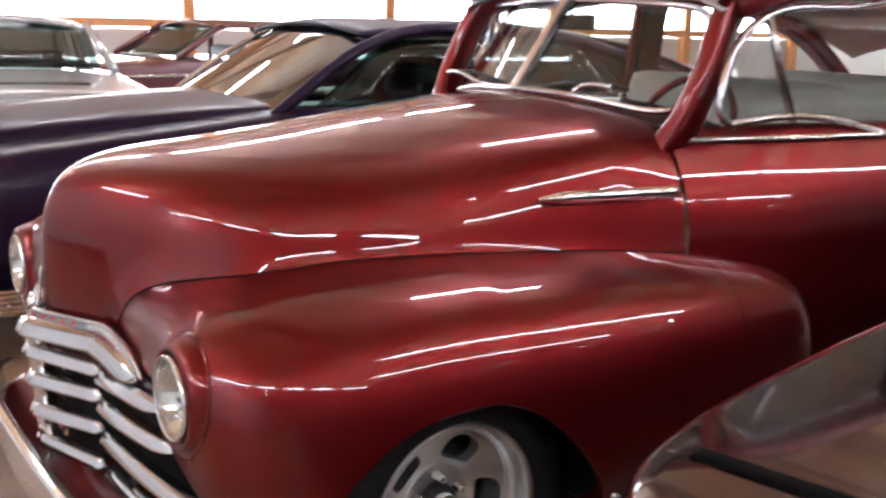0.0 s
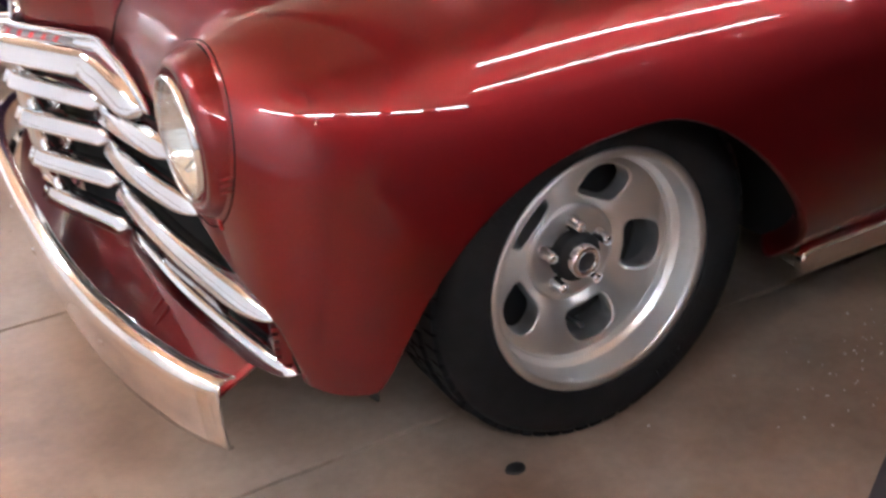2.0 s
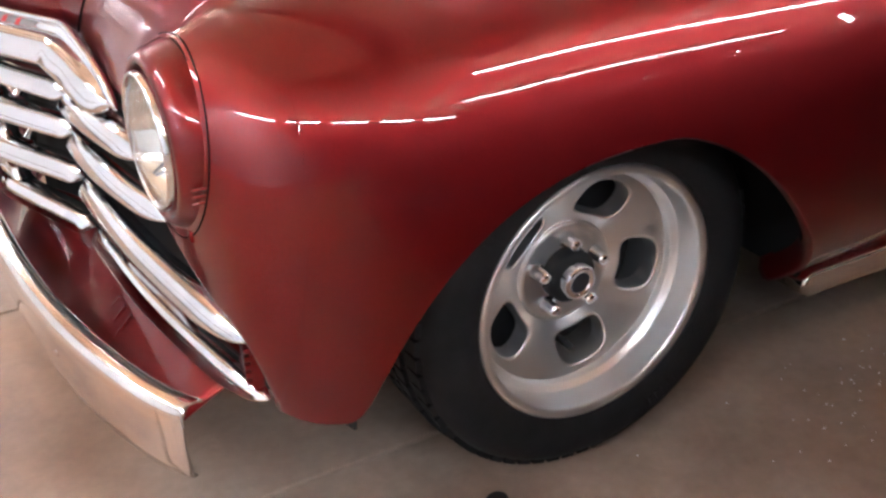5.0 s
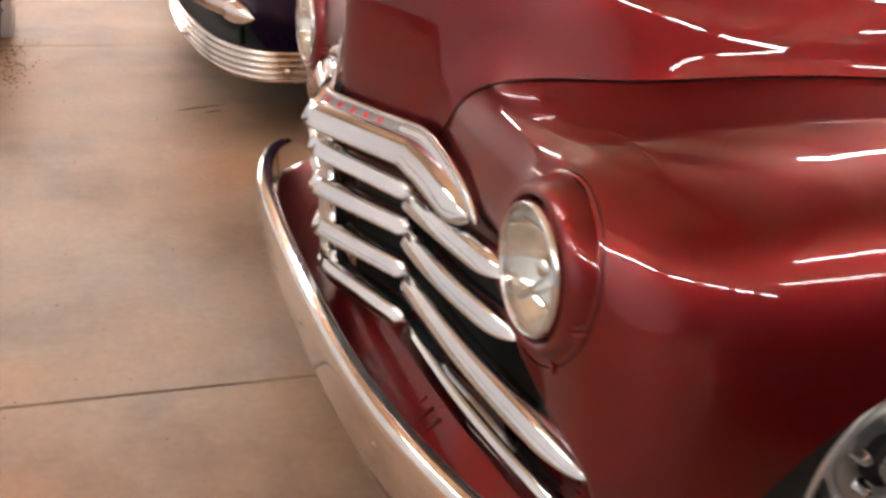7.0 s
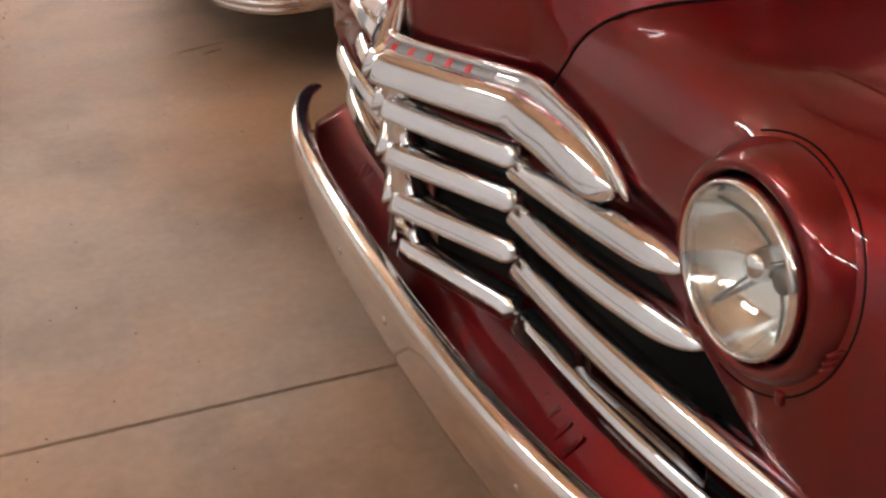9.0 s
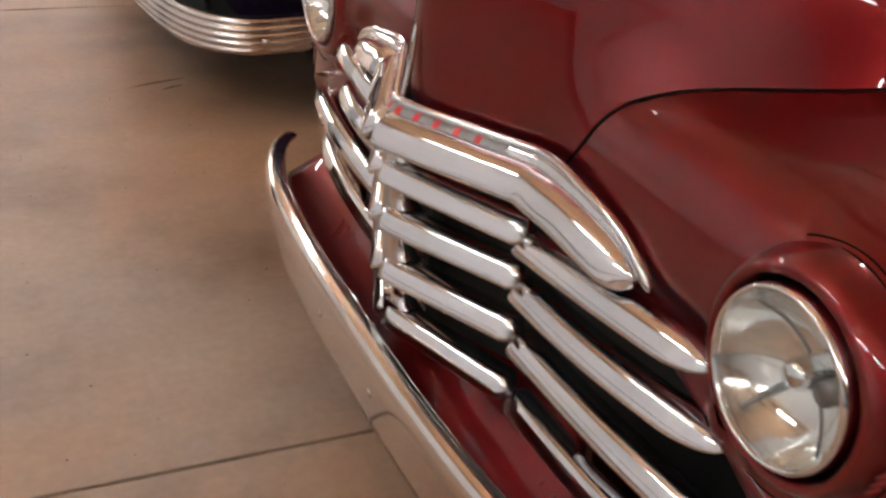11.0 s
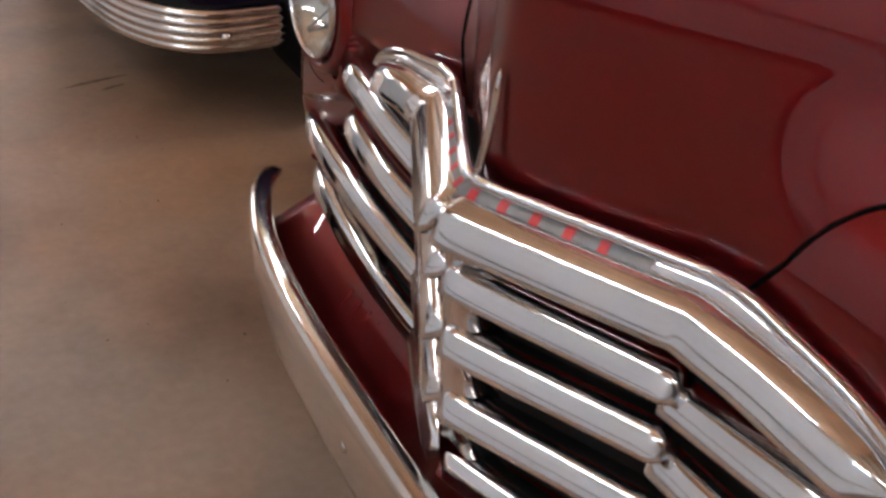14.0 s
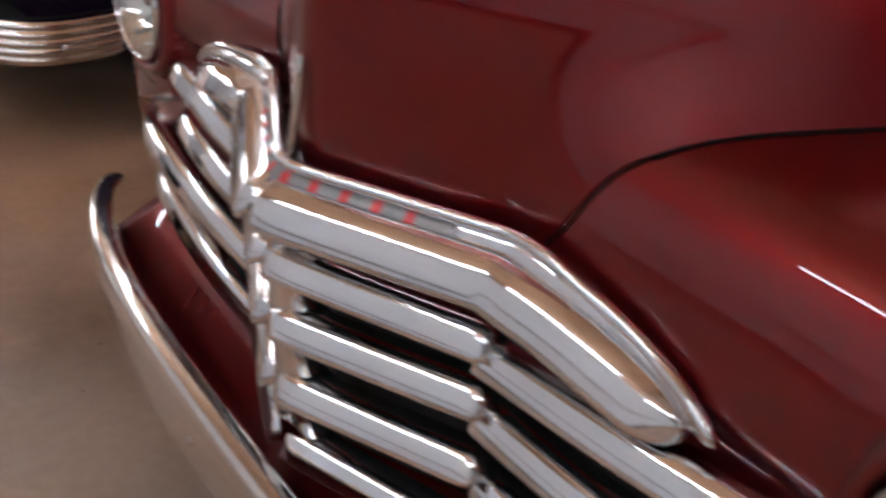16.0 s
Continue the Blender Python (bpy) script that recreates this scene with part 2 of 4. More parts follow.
def curve(xs, ys):
    """A natural cubic spline through short lists."""
    xs, ys = np.array(xs, float), np.array(ys, float)
    n, h = len(xs), np.diff(xs)
    a, r = np.eye(n), np.zeros(n)
    for i in range(1, n - 1):
        a[i, i - 1 : i + 2] = h[i - 1], 2 * (h[i - 1] + h[i]), h[i]
        r[i] = 6 * ((ys[i + 1] - ys[i]) / h[i] - (ys[i] - ys[i - 1]) / h[i - 1])
    m = np.linalg.solve(a, r)

    def at(x):
        x = np.clip(np.asarray(x, float), xs[0], xs[-1])
        i = np.clip(np.searchsorted(xs, x) - 1, 0, n - 2)
        d, u = h[i], x - xs[i]
        slope = (ys[i + 1] - ys[i]) / d - d * (2 * m[i] + m[i + 1]) / 6
        return ys[i] + slope * u + m[i] * u**2 / 2 + (m[i + 1] - m[i]) * u**3 / (6 * d)

    return at


def path(points, n):
    """A smooth path of n points through a few points."""
    p = np.array(points, float)
    s = np.r_[0, np.cumsum(np.linalg.norm(np.diff(p, axis=0), axis=1))]
    u = np.linspace(0, s[-1], n)
    return np.stack([curve(s, p[:, k])(u) for k in range(3)], 1)


def sweep(points, profile, up=(0, 0, 1), scale=None, closed_ends=True):
    """Carries a closed profile of (side, up) pairs along points. side is to the right of the way."""
    p = np.array(points, float)
    ways = np.gradient(p, axis=0)
    rows = []
    for i, (q, w) in enumerate(zip(p, ways)):
        w = w / np.linalg.norm(w)
        side = np.cross(w, up)
        side = side / np.linalg.norm(side)
        top = np.cross(side, w)
        k = 1 if scale is None else scale(i / (len(p) - 1))
        rows.append([q + k * (a * side + b * top) for a, b in profile])
    return capped(rows) if closed_ends else grid(rows, True)


def ring(r, n=10, flat=1.0):
    return [(r * math.cos(2 * math.pi * i / n), r * flat * math.sin(2 * math.pi * i / n)) for i in range(n)]


def rod(points, r, n=10, fine=16):
    return sweep(path(points, fine) if len(points) > 2 else points, ring(r, n), up=(0.13, 0.21, 0.97))


def smooth_max(k, *fields):
    f = np.stack(fields)
    top = f.max(0)
    return top + k * np.log(np.exp((f - top) / k).sum(0))


def smooth_min(k, *fields):
    return -smooth_max(k, *[-f for f in fields])


def cast(field, start, ways, far=2.5):
    """Where rays leave the body field < 0."""
    lo, hi = np.zeros(len(ways)), np.full(len(ways), far)
    for _ in range(26):
        mid = (lo + hi) / 2
        p = start + ways * mid[:, None]
        inside = field(p[:, 0], p[:, 1], p[:, 2]) < 0
        lo, hi = np.where(inside, mid, lo), np.where(inside, hi, mid)
    return start + ways * lo[:, None]


def skin(field, stations, mid, first, last, n, floor=None, nose=None, nose_rows=30, dense=260):
    """A skin of the body field: a row round the middle line for each station, and a rounded nose. first, last: degrees, 0 outward, 90 up.
    floor(x): the lower edge."""
    th = np.radians(np.linspace(first, last, dense))
    flat = np.stack([0 * th, -np.cos(th), np.sin(th)], 1)
    rows = []
    todo = [(stations[0], 0.0)] if nose is None else [(stations[0], a) for a in np.radians(np.linspace(nose, 0, nose_rows, endpoint=False))]
    todo += [(x, 0.0) for x in stations]
    for x, a in todo:
        start = np.array([x, *mid(x)])
        p = cast(field, start, flat * math.cos(a) + np.array([-math.sin(a), 0, 0]))
        if floor is not None:
            low = p[:, 2] < floor(p[:, 0])
            low &= np.arange(dense) > dense // 3
            if low.any():
                k = max(int(np.argmax(low)), 2)
                d0, d1 = (p[i, 2] - floor(p[i : i + 1, 0])[0] for i in (k - 1, k))
                u = d0 / (d0 - d1) if d0 > d1 else 0
                p = np.concatenate([p[:k], [p[k - 1] + u * (p[k] - p[k - 1])]])
        s = np.r_[0, np.cumsum(np.linalg.norm(np.diff(p, axis=0), axis=1))]
        u = np.linspace(0, s[-1], n)
        rows.append(np.stack([np.interp(u, s, p[:, i]) for i in range(3)], 1))
    return rows


def shell(name, rows, field, material, parent, label=""):
    """A skin as one mesh, shaded by the field's own slope."""
    verts, faces = grid(rows)
    p = np.array(verts, float)
    e = 2e-4
    n = np.stack([field(*(p + e * np.eye(3)[k]).T) - field(*(p - e * np.eye(3)[k]).T) for k in range(3)], 1)
    n /= np.maximum(np.linalg.norm(n, axis=1, keepdims=True), 1e-12)
    q = np.array(faces)
    face_n = np.cross(p[q[:, 2]] - p[q[:, 0]], p[q[:, 3]] - p[q[:, 1]])
    if (face_n * n[q[:, 0]]).sum() < 0:
        faces = [tuple(reversed(f)) for f in faces]
    ob = part(name, (verts, faces), material, parent, label)
    if len(ob.data.vertices) == len(n):
        ob.data.normals_split_custom_set_from_vertices([tuple(v) for v in n])
    return ob


# ---- the hall ----
JOINTS = [-3.65, -0.672, 0.15, 3.1, 6.1]


def slab_floor():
    ob = tagged(new("floor"), "tan polished concrete floor slabs with thin saw-cut joints", "floor", kind="structure")
    ys = [SOUTH, -30.0, -14.0, *JOINTS, 16.0]
    for a, b in zip(ys, ys[1:]):
        part("slab", box(-6.5, 22, a + 0.0045, b - 0.0045, -0.12, 0, 0.0015), CONCRETE, ob, smooth=False)
    part("bed", box(-6.5, 22, SOUTH, 16, -0.2, -0.045), BLACK, ob, smooth=False)
    return ob


slab_floor()
plug = thing("floor_plug", "small dark round plug set in the concrete floor", "floor plug", (-0.19, -0.87, 0))
part("plug_disc", grid([[(r * math.cos(a), 0.8 * r * math.sin(a), z) for a in np.linspace(0, 2 * math.pi, 25)[:-1]] for r, z in ((0.019, 0.0), (0.0175, 0.004), (0.014, 0.005), (0.0, 0.005))], True), BLACK, plug)
HEIGHT = 5.2
SKY = mat("bright_daylight", (1.0, 1.0, 1.0), emit=10.0)


def wall_with_windows(name, length, sill, top, bays, place, turn, label):
    """A wall along x with a band of window openings, its piers and orange steel."""
    ob = thing(name, label, "wall", place, turn, kind="structure")
    t = 0.25
    part("lower_wall", box(0, length, 0, t, 0, sill, 0.01), WALLM, ob, smooth=False)
    part("upper_wall", box(0, length, 0, t, top, HEIGHT, 0.01), CEIL, ob, smooth=False)
    step = length / bays
    for i in range(bays + 1):
        x = min(max(i * step, 0.2), length - 0.2)
        part("pier", box(x - 0.12, x + 0.12, 0, t, sill, top, 0.01), WALLM, ob, smooth=False)
        part("steel_post", box(x - 0.11, x + 0.11, -0.2, -0.01, 0, HEIGHT, 0.01), ORANGE, ob, "orange painted steel post", smooth=False)
    part("steel_rail", box(0, length, -0.16, -0.02, sill + 0.02, sill + 0.18, 0.01), ORANGE, ob, "orange painted steel rail", smooth=False)
    return ob


wall_with_windows("wall_north", 32.8, 1.2, 2.4, 8, (-10.9, 16, 0), 0, "white hall wall with a band of bright windows and orange steel")
tagged(part("wall_south", box(-6.5, 22, SOUTH - 0.25, SOUTH, 0, HEIGHT, 0.01), WALLM, smooth=False), "plain white painted hall wall", "wall", kind="structure")
west = tagged(part("wall_west", box(-5.85, -5.6, SOUTH - 0.2, 16.2, 0, HEIGHT, 0.01), COOLWALL, smooth=False), "white painted hall wall with an added dark strip and skirting", "wall", kind="structure")
# Added unseen strips: the chrome bars mirror them as thin dark lines.
part("added_wall_strip", box(-5.598, -5.54, -43.0, 15.9, 1.06, 1.13, 0.01), DARKTRIM, west, "dark strip added on the unseen wall for a line in the chrome", smooth=False)
part("skirting", box(-5.598, -5.57, -43.0, 15.9, 0.0, 0.16, 0.005), DARKTRIM, west, "dark skirting added on the unseen wall", smooth=False)
tagged(part("wall_east", box(22, 22.25, SOUTH, 16, 0, HEIGHT, 0.01), WALLM, smooth=False), "plain white painted hall wall", "wall", kind="structure")
tagged(part("backdrop", box(-9.3, 22, 16.7, 16.74, 0, HEIGHT), SKY, smooth=False), "bright daylight outside the windows", "backdrop", kind="structure")
tagged(part("ceiling", box(-6.5, 22.25, SOUTH - 0.25, 16.25, HEIGHT, HEIGHT + 0.2), CEIL, smooth=False), "brown and cream boarded hall ceiling", "ceiling", kind="structure")
for x in np.arange(-5.9, 21.9, 1.3):
    tagged(part("ceiling_beam", box(x - 0.07, x + 0.07, SOUTH, 16, HEIGHT - 0.28, HEIGHT - 0.003, 0.01), BEAM, smooth=False), "dark brown exposed ceiling beam", "beam", kind="structure")
# Unseen panel, added so the chrome and paint mirror an orange band.
tagged(part("added_orange_panel", box(-3.3, 0.3, -1.6, 4.0, HEIGHT - 0.32, HEIGHT - 0.284, 0.006), PANEL, smooth=False), "unseen light orange panel added for the orange mirrored in the chrome", "ceiling panel", kind="structure")

TUBE = mat("lit_tube", (0.97, 0.98, 1.0), emit=LAMP_POWER)


def strip_light(x, y, z):
    ob = thing("ceiling_light", "long white fluorescent ceiling light, switched on", "ceiling light", (x, y, z), group="ceiling lights")
    part("housing", box(-1.2, 1.2, -0.018, 0.018, 0.022, 0.07, 0.008), WALLM, ob, smooth=False)
    part("tube", box(-1.15, 1.15, -0.05, 0.05, -0.02, 0.018, 0.008), TUBE, ob, "glowing diffuser", smooth=False)
    for sx in (-0.9, 0.9):
        part("hanger", box(sx - 0.01, sx + 0.01, -0.01, 0.01, 0.065, HEIGHT - z + 0.002), GREY, ob, smooth=False)
    return ob


lamp = strip_light(LAMP_ROWS[0][1][0], LAMP_ROWS[0][0], 4.2)
for y, xs in LAMP_ROWS:
    for x in xs:
        if (x, y) != (LAMP_ROWS[0][1][0], LAMP_ROWS[0][0]):
            copy_thing(lamp, pose(x, y, 4.2))
copy_thing(lamp, pose(-3.6, 0.9, 4.2, 0, 0, 90))
for k in range(5):
    copy_thing(lamp, pose(AISLE_AT[0] + AISLE_WAY[0] * AISLE_STEP * k, AISLE_AT[1] + AISLE_WAY[1] * AISLE_STEP * k, 4.2, 0, 0, math.degrees(math.atan2(AISLE_WAY[1], AISLE_WAY[0]))))


# ---- the red coupe ----
coupe = thing("vintage_coupe", "glossy candy red vintage coupe with a chrome bar grille", "car")


def group(name, parent, m=None, label=""):
    ob = new(name)
    ob.empty_display_size = 0.05
    ob.parent = parent
    if m is not None:
        ob.matrix_basis = m
    return tagged(ob, label)


seam_y = curve([-0.75, -0.60, -0.55, -0.48, -0.40, -0.2, 0.1, 0.4, 0.7, 1.1], [0.40, 0.34, 0.355, 0.395, 0.44, 0.505, 0.57, 0.62, 0.67, 0.73])
crest = curve([-0.8, -0.6, -0.45, -0.3, -0.1, 0.1, 0.4, 0.7, 1.0, 1.3], [0.74, 0.790, 0.812, 0.829, 0.845, 0.847, 0.839, 0.822, 0.788, 0.735])
bulge = curve([-0.8, -0.6, -0.4, -0.1, 0.2, 0.5, 0.8, 1.0, 1.3], [0.82, 0.875, 0.915, 0.94, 0.945, 0.935, 0.915, 0.89, 0.84])
front = curve([0.2, 0.27, 0.35, 0.5, 0.65, 0.8, 1.0], [-0.525, -0.55, -0.572, -0.585, -0.584, -0.572, -0.55])
LAMP_Y, LAMP_Z = -0.70, 0.656
pod_r = curve([-0.75, -0.6, -0.45, -0.25, 0.1], [0.105, 0.116, 0.138, 0.165, 0.19])


crease = curve([0.1, 0.31, 0.41, 0.45, 0.52, 0.60, 0.70, 1.0], [0.865, 0.868, 0.860, 0.825, 0.665, 0.625, 0.585, 0.45])


hole = curve([0.1, 0.31, 0.40, 0.46, 0.52, 0.58, 0.64, 1.0], [0.79, 0.79, 0.76, 0.655, 0.54, 0.36, 0.32, 0.25])


def fender_field(x, y, z):
    w = -y
    tuck = np.clip((x - 0.1) / 0.35, 0, 1)
    side = w - bulge(x) - 0.03 + 0.4 * (z - 0.5) ** 2 + 2.3 * tuck * tuck * (3 - 2 * tuck) * np.maximum(0.40 - z, 0) ** 2
    around = smooth_max(0.06, side, front(z) - x - 0.012, x - 1.30)
    turn = np.clip((x + 0.52) / 0.32, 0, 1)
    outer = np.clip((w - 0.74) / 0.13, 0, 1)
    fall = 0.07 * np.clip(-0.26 - x, 0, 0.4) * outer * outer * (3 - 2 * outer)
    main = smooth_max(0.044 + 0.018 * turn * turn * (3 - 2 * turn), z - crest(x) - 0.012 + 0.35 * np.maximum(w - 0.6, 0) ** 2 + fall, around, 0.12 - w, 0.1 - z)
    edge = crease(z)
    inside = np.clip((edge - w) / 0.05, 0, 1) / (1 + np.exp((z - 0.63) / 0.012))
    main = main + 0.022 * inside * inside * (3 - 2 * inside) * (x < -0.40)
    void = hole(z) - 0.40 / (1 + np.exp((0.655 - z) / 0.012))
    main = smooth_max(0.015, main, np.minimum(void - w, -0.50 - x))
    pod = smooth_max(0.012, np.hypot(y - LAMP_Y, z - LAMP_Z) - pod_r(x), -0.575 - x, x - 0.1)
    return smooth_min(0.014, main, pod)


def fender_floor(x):
    x = np.asarray(x, float)
    ahead = 0.282 + 4.4 * np.maximum(-0.46 - x, 0) ** 2
    u = np.clip(np.abs(np.where(x < 0.02, (x - 0.02) / 0.470, (x - 0.02) / 0.415)), 0, 1)
    arch = np.where(x < 0.02, 0.12, 0.19) + np.where(x < 0.02, 0.493 * np.maximum(1 - u**2.6, 0) ** 0.5, 0.423 * np.maximum(1 - u**1.7, 0) ** 0.8)
    arch = np.where(x < 0.02, smooth_max(0.03, ahead, arch), arch)
    return np.where(x > 0.434, 0.19, arch)


stations = np.r_[0.02 - 0.46 * np.cos(np.linspace(0.25, math.pi / 2, 36)), 0.02 + 0.415 * np.sin(np.linspace(0.05, math.pi / 2 - 0.06, 40)), np.linspace(0.436, 1.26, 38)]
rows = skin(fender_field, stations, lambda x: (LAMP_Y, LAMP_Z), 228, -118, 190, fender_floor, nose=56, nose_rows=44, dense=1400)


def lip(rows):
    """The lower edge of a skin, rolled inward."""
    return [[r[-1], r[-1] + (0, 0.005, -0.004), r[-1] + (0, 0.018, -0.003), r[-1] + (0, 0.03, 0.01), r[-1] + (0, 0.03, 0.035)] for r in rows]


def other_side(rows):
    return [np.asarray(r) * (1, -1, 1) for r in rows]


geo = grid(lip(rows))
fender = shell("front_fender", rows, fender_field, RED, coupe)
part("fender_lip", geo, RED, fender)
fender = shell("front_fender", other_side(rows), lambda x, y, z: fender_field(x, -y, z), RED, coupe)
part("fender_lip", mirror(geo), RED, fender)

ridge = curve([-0.9, -0.66, -0.5, -0.26, 0.0, 0.23, 0.49, 0.77, 1.1], [1.03, 1.055, 1.078, 1.103, 1.132, 1.162, 1.192, 1.214, 1.20])
droop = curve([-0.9, -0.5, 0.0, 0.5, 0.9, 1.1], [0.42, 0.40, 0.34, 0.25, 0.17, 0.16])


def hood_field(x, y, z):
    w = np.sqrt(y**2 + 0.0002)
    lean = np.clip((0.95 - x) / 0.7, 0, 1)
    flare = np.clip((x + 0.48) / 0.2, 0, 1) * lean * 2.6 * np.clip(0.89 - z, 0, 0.075) ** 2
    side = w - seam_y(x) - flare + lean * (0.24 * (z - 0.83) + 0.6 * np.maximum(z - 0.92, 0) ** 2) + (1 - lean) * 0.22 * (z - 0.7) ** 2 + np.clip((x - 0.66) / 0.26, 0, 1) * np.maximum(z - 0.86, 0) ** 2
    fillet = 5.0 * np.clip((-0.42 - x) / 0.1, 0, 1) * np.clip((w - 0.21) / 0.07, 0, 1) * np.clip(0.075 - fender_field(x, -w, z), 0, 0.075) ** 2
    return smooth_max(0.042, z - ridge(x) + droop(x) * w**2, side, -fillet - 0.712 + 0.48 * np.sqrt(y**2 + 0.0012) + 0.35 * np.maximum(w - 0.16, 0) ** 1.5 + 0.03 * (z - 0.7) + 1.1 * np.maximum(z - 0.87, 0) ** 2 - x, x - 1.4, 0.60 - z)


rows = skin(hood_field, np.linspace(-0.45, 0.86, 90), lambda x: (0, 0.88), -90, 270, 200, nose=89.9, nose_rows=64, dense=900)
shell("hood", rows, hood_field, RED, coupe)
rows = skin(hood_field, np.linspace(0.865, 1.12, 16), lambda x: (0, 0.88), 17, 163, 100)
shell("cowl", rows, hood_field, RED, coupe)

for s in (-1, 1):
    side_trim = path([(0.40, s * 0.612, 0.985), (0.55, s * 0.636, 0.986), (0.70, s * 0.655, 0.986), (0.84, s * 0.672, 0.986)], 30)
    part("hood_side_trim", sweep(side_trim, [(s * a, b) for a, b in ((-0.004, -0.016), (0.014, -0.014), (0.018, 0.0), (0.014, 0.014), (-0.004, 0.016))], scale=lambda u: min(1, 0.25 + 5 * u)), CHROME, coupe)


# the cabin
side_w = curve([0.5, 0.87, 1.2, 1.6, 2.2, 3.0, 3.9], [0.65, 0.702, 0.770, 0.808, 0.825, 0.79, 0.64])
shoulder = lambda z: 0.22 * (z - 0.7) ** 2 + 1.0 * np.maximum(z - 0.86, 0) ** 2


def body_field(x, y, z):
    w = np.sqrt(y**2 + 0.0002)
    return smooth_max(0.025, z - 1.165, w - side_w(x) + shoulder(z), 0.2 - z, x - 3.9, 0.5 - x)


for s in (-1, 1):
    rows = [[(x, s * (float(side_w(x)) - float(shoulder(z))), z) for z in np.linspace(0.24, 1.135, 40)] for x in np.linspace(0.865, 3.6, 60)]
    rows = [r + [(r[-1][0], r[-1][1] - s * 0.006, 1.146), (r[-1][0], r[-1][1] - s * 0.018, 1.152), (r[-1][0], r[-1][1] - s * 0.075, 1.153)] for r in rows]
    part("door_side", grid(rows, flip=s > 0), RED, coupe)
tail = skin(body_field, np.linspace(2.6, 3.6, 20), lambda x: (0, 0.8), -62, 242, 110)
part("tail", grid(tail), RED, coupe, thick=0.004)


def crossing(first, second, guesses):
    """Where two bodies meet, near the guesses."""
    out, e = [], 1e-4
    ways = np.gradient(guesses, axis=0)
    for g, w in zip(guesses, ways):
        q = np.array(g)
        for _ in range(12):
            val = lambda p: np.array([float(first(*p[:, None])[0]), float(second(*p[:, None])[0]), float((p - g) @ w)])
            here = val(q)
            jac = np.stack([(val(q + e * np.eye(3)[k]) - here) / e for k in range(3)], 1)
            step = np.linalg.lstsq(jac, -here, rcond=None)[0]
            q = q + step * min(1, 0.02 / max(np.linalg.norm(step), 1e-9))
        out.append(q)
    return np.array(out)


guess = path([(-0.60, -0.25, 0.69), (-0.575, -0.28, 0.735), (-0.55, -0.35, 0.785), (-0.48, -0.405, 0.81), (-0.4, -0.455, 0.822), (-0.2, -0.518, 0.822), (0.1, -0.583, 0.815), (0.4, -0.633, 0.80), (0.84, -0.697, 0.768)], 70)
line = crossing(hood_field, fender_field, guess)
for s in (1, -1):
    part("hood_seam", sweep(line * (1, s, 1), ring(0.0025, 8), up=(0.31, 0.2, 0.9)), GAP, coupe)
lamp_edge = cast(fender_field, np.array([[-0.2, LAMP_Y - 0.130 * math.cos(a), LAMP_Z + 0.130 * math.sin(a)] for a in np.radians(np.linspace(-100, 112, 60))]), np.array([[-1.0, 0.0, 0.0]] * 60))
for s in (1, -1):
    part("headlight_gap", sweep(lamp_edge * (1, s, 1), ring(0.0012, 6), up=(1, 0.05, 0.05)), GAP, coupe)
    part("bezel_tab", move(box(-0.004, 0.006, -0.006, 0.006, -0.008, 0.008, 0.003), pose(*(lamp_edge[12] * (1, s, 1)), 0, 0, 0)), RED, coupe)
fender_edge = cast(fender_field, np.array([0.865, LAMP_Y, 0.60]), np.array([(0, -math.cos(a), math.sin(a)) for a in np.radians(np.linspace(72, -58, 40))]))
for s in (1, -1):
    part("fender_seam", sweep(fender_edge * (1, s, 1), ring(0.0014, 6), up=(1, 0.1, 0)), GAP, coupe)
door_edge = [cast(body_field, np.array([0.868, 0, z]), np.array([[0.0, -1.0, 0.0]]))[0] for z in np.linspace(0.82, 1.10, 12)]
for s in (1, -1):
    part("door_seam", sweep(np.array(door_edge) * (1, s, 1), ring(0.0011, 6), up=(1, 0.1, 0)), GAP, coupe)

part("cabin_floor", box(0.9, 3.4, -0.7, 0.7, 0.28, 0.32), DARKTRIM, coupe, smooth=False)
part("dashboard", box(0.96, 1.08, -0.60, 0.60, 0.95, 1.16, 0.03), DARKTRIM, coupe, smooth=True)
for x in (1.50, 2.35):
    seat = group("bench_seat", coupe, label="cream vinyl bench seat")
    part("cushion", box(x - 0.25, x + 0.3, -0.64, 0.64, 0.45, 0.68, 0.05), CREAM, seat)
    part("backrest", move(box(-0.08, 0.08, -0.64, 0.64, 0, 0.70, 0.06), pose(x + 0.28, 0, 0.56, 0, 12, 0)), CREAM, seat)
sw = group("steering_wheel", coupe, pose(1.14, -0.36, 1.10, 0, -62, 0), "red rimmed steering wheel")
part("wheel_rim", grid([[((0.2 + 0.012 * math.cos(b)) * math.cos(a), (0.2 + 0.012 * math.cos(b)) * math.sin(a), 0.012 * math.sin(b)) for b in np.linspace(0, 2 * math.pi, 9)[:-1]] for a in np.linspace(0, 2 * math.pi, 49)], True), RED, sw)
part("spoke", join(box(-0.01, 0.01, -0.2, 0.2, -0.006, 0.006), box(-0.03, 0.03, -0.03, 0.03, -0.02, 0.02, 0.005)), RED, sw)
part("column", move(box(-0.02, 0.02, -0.02, 0.02, -0.4, 0), pose(0, 0, 0)), DARKTRIM, sw)


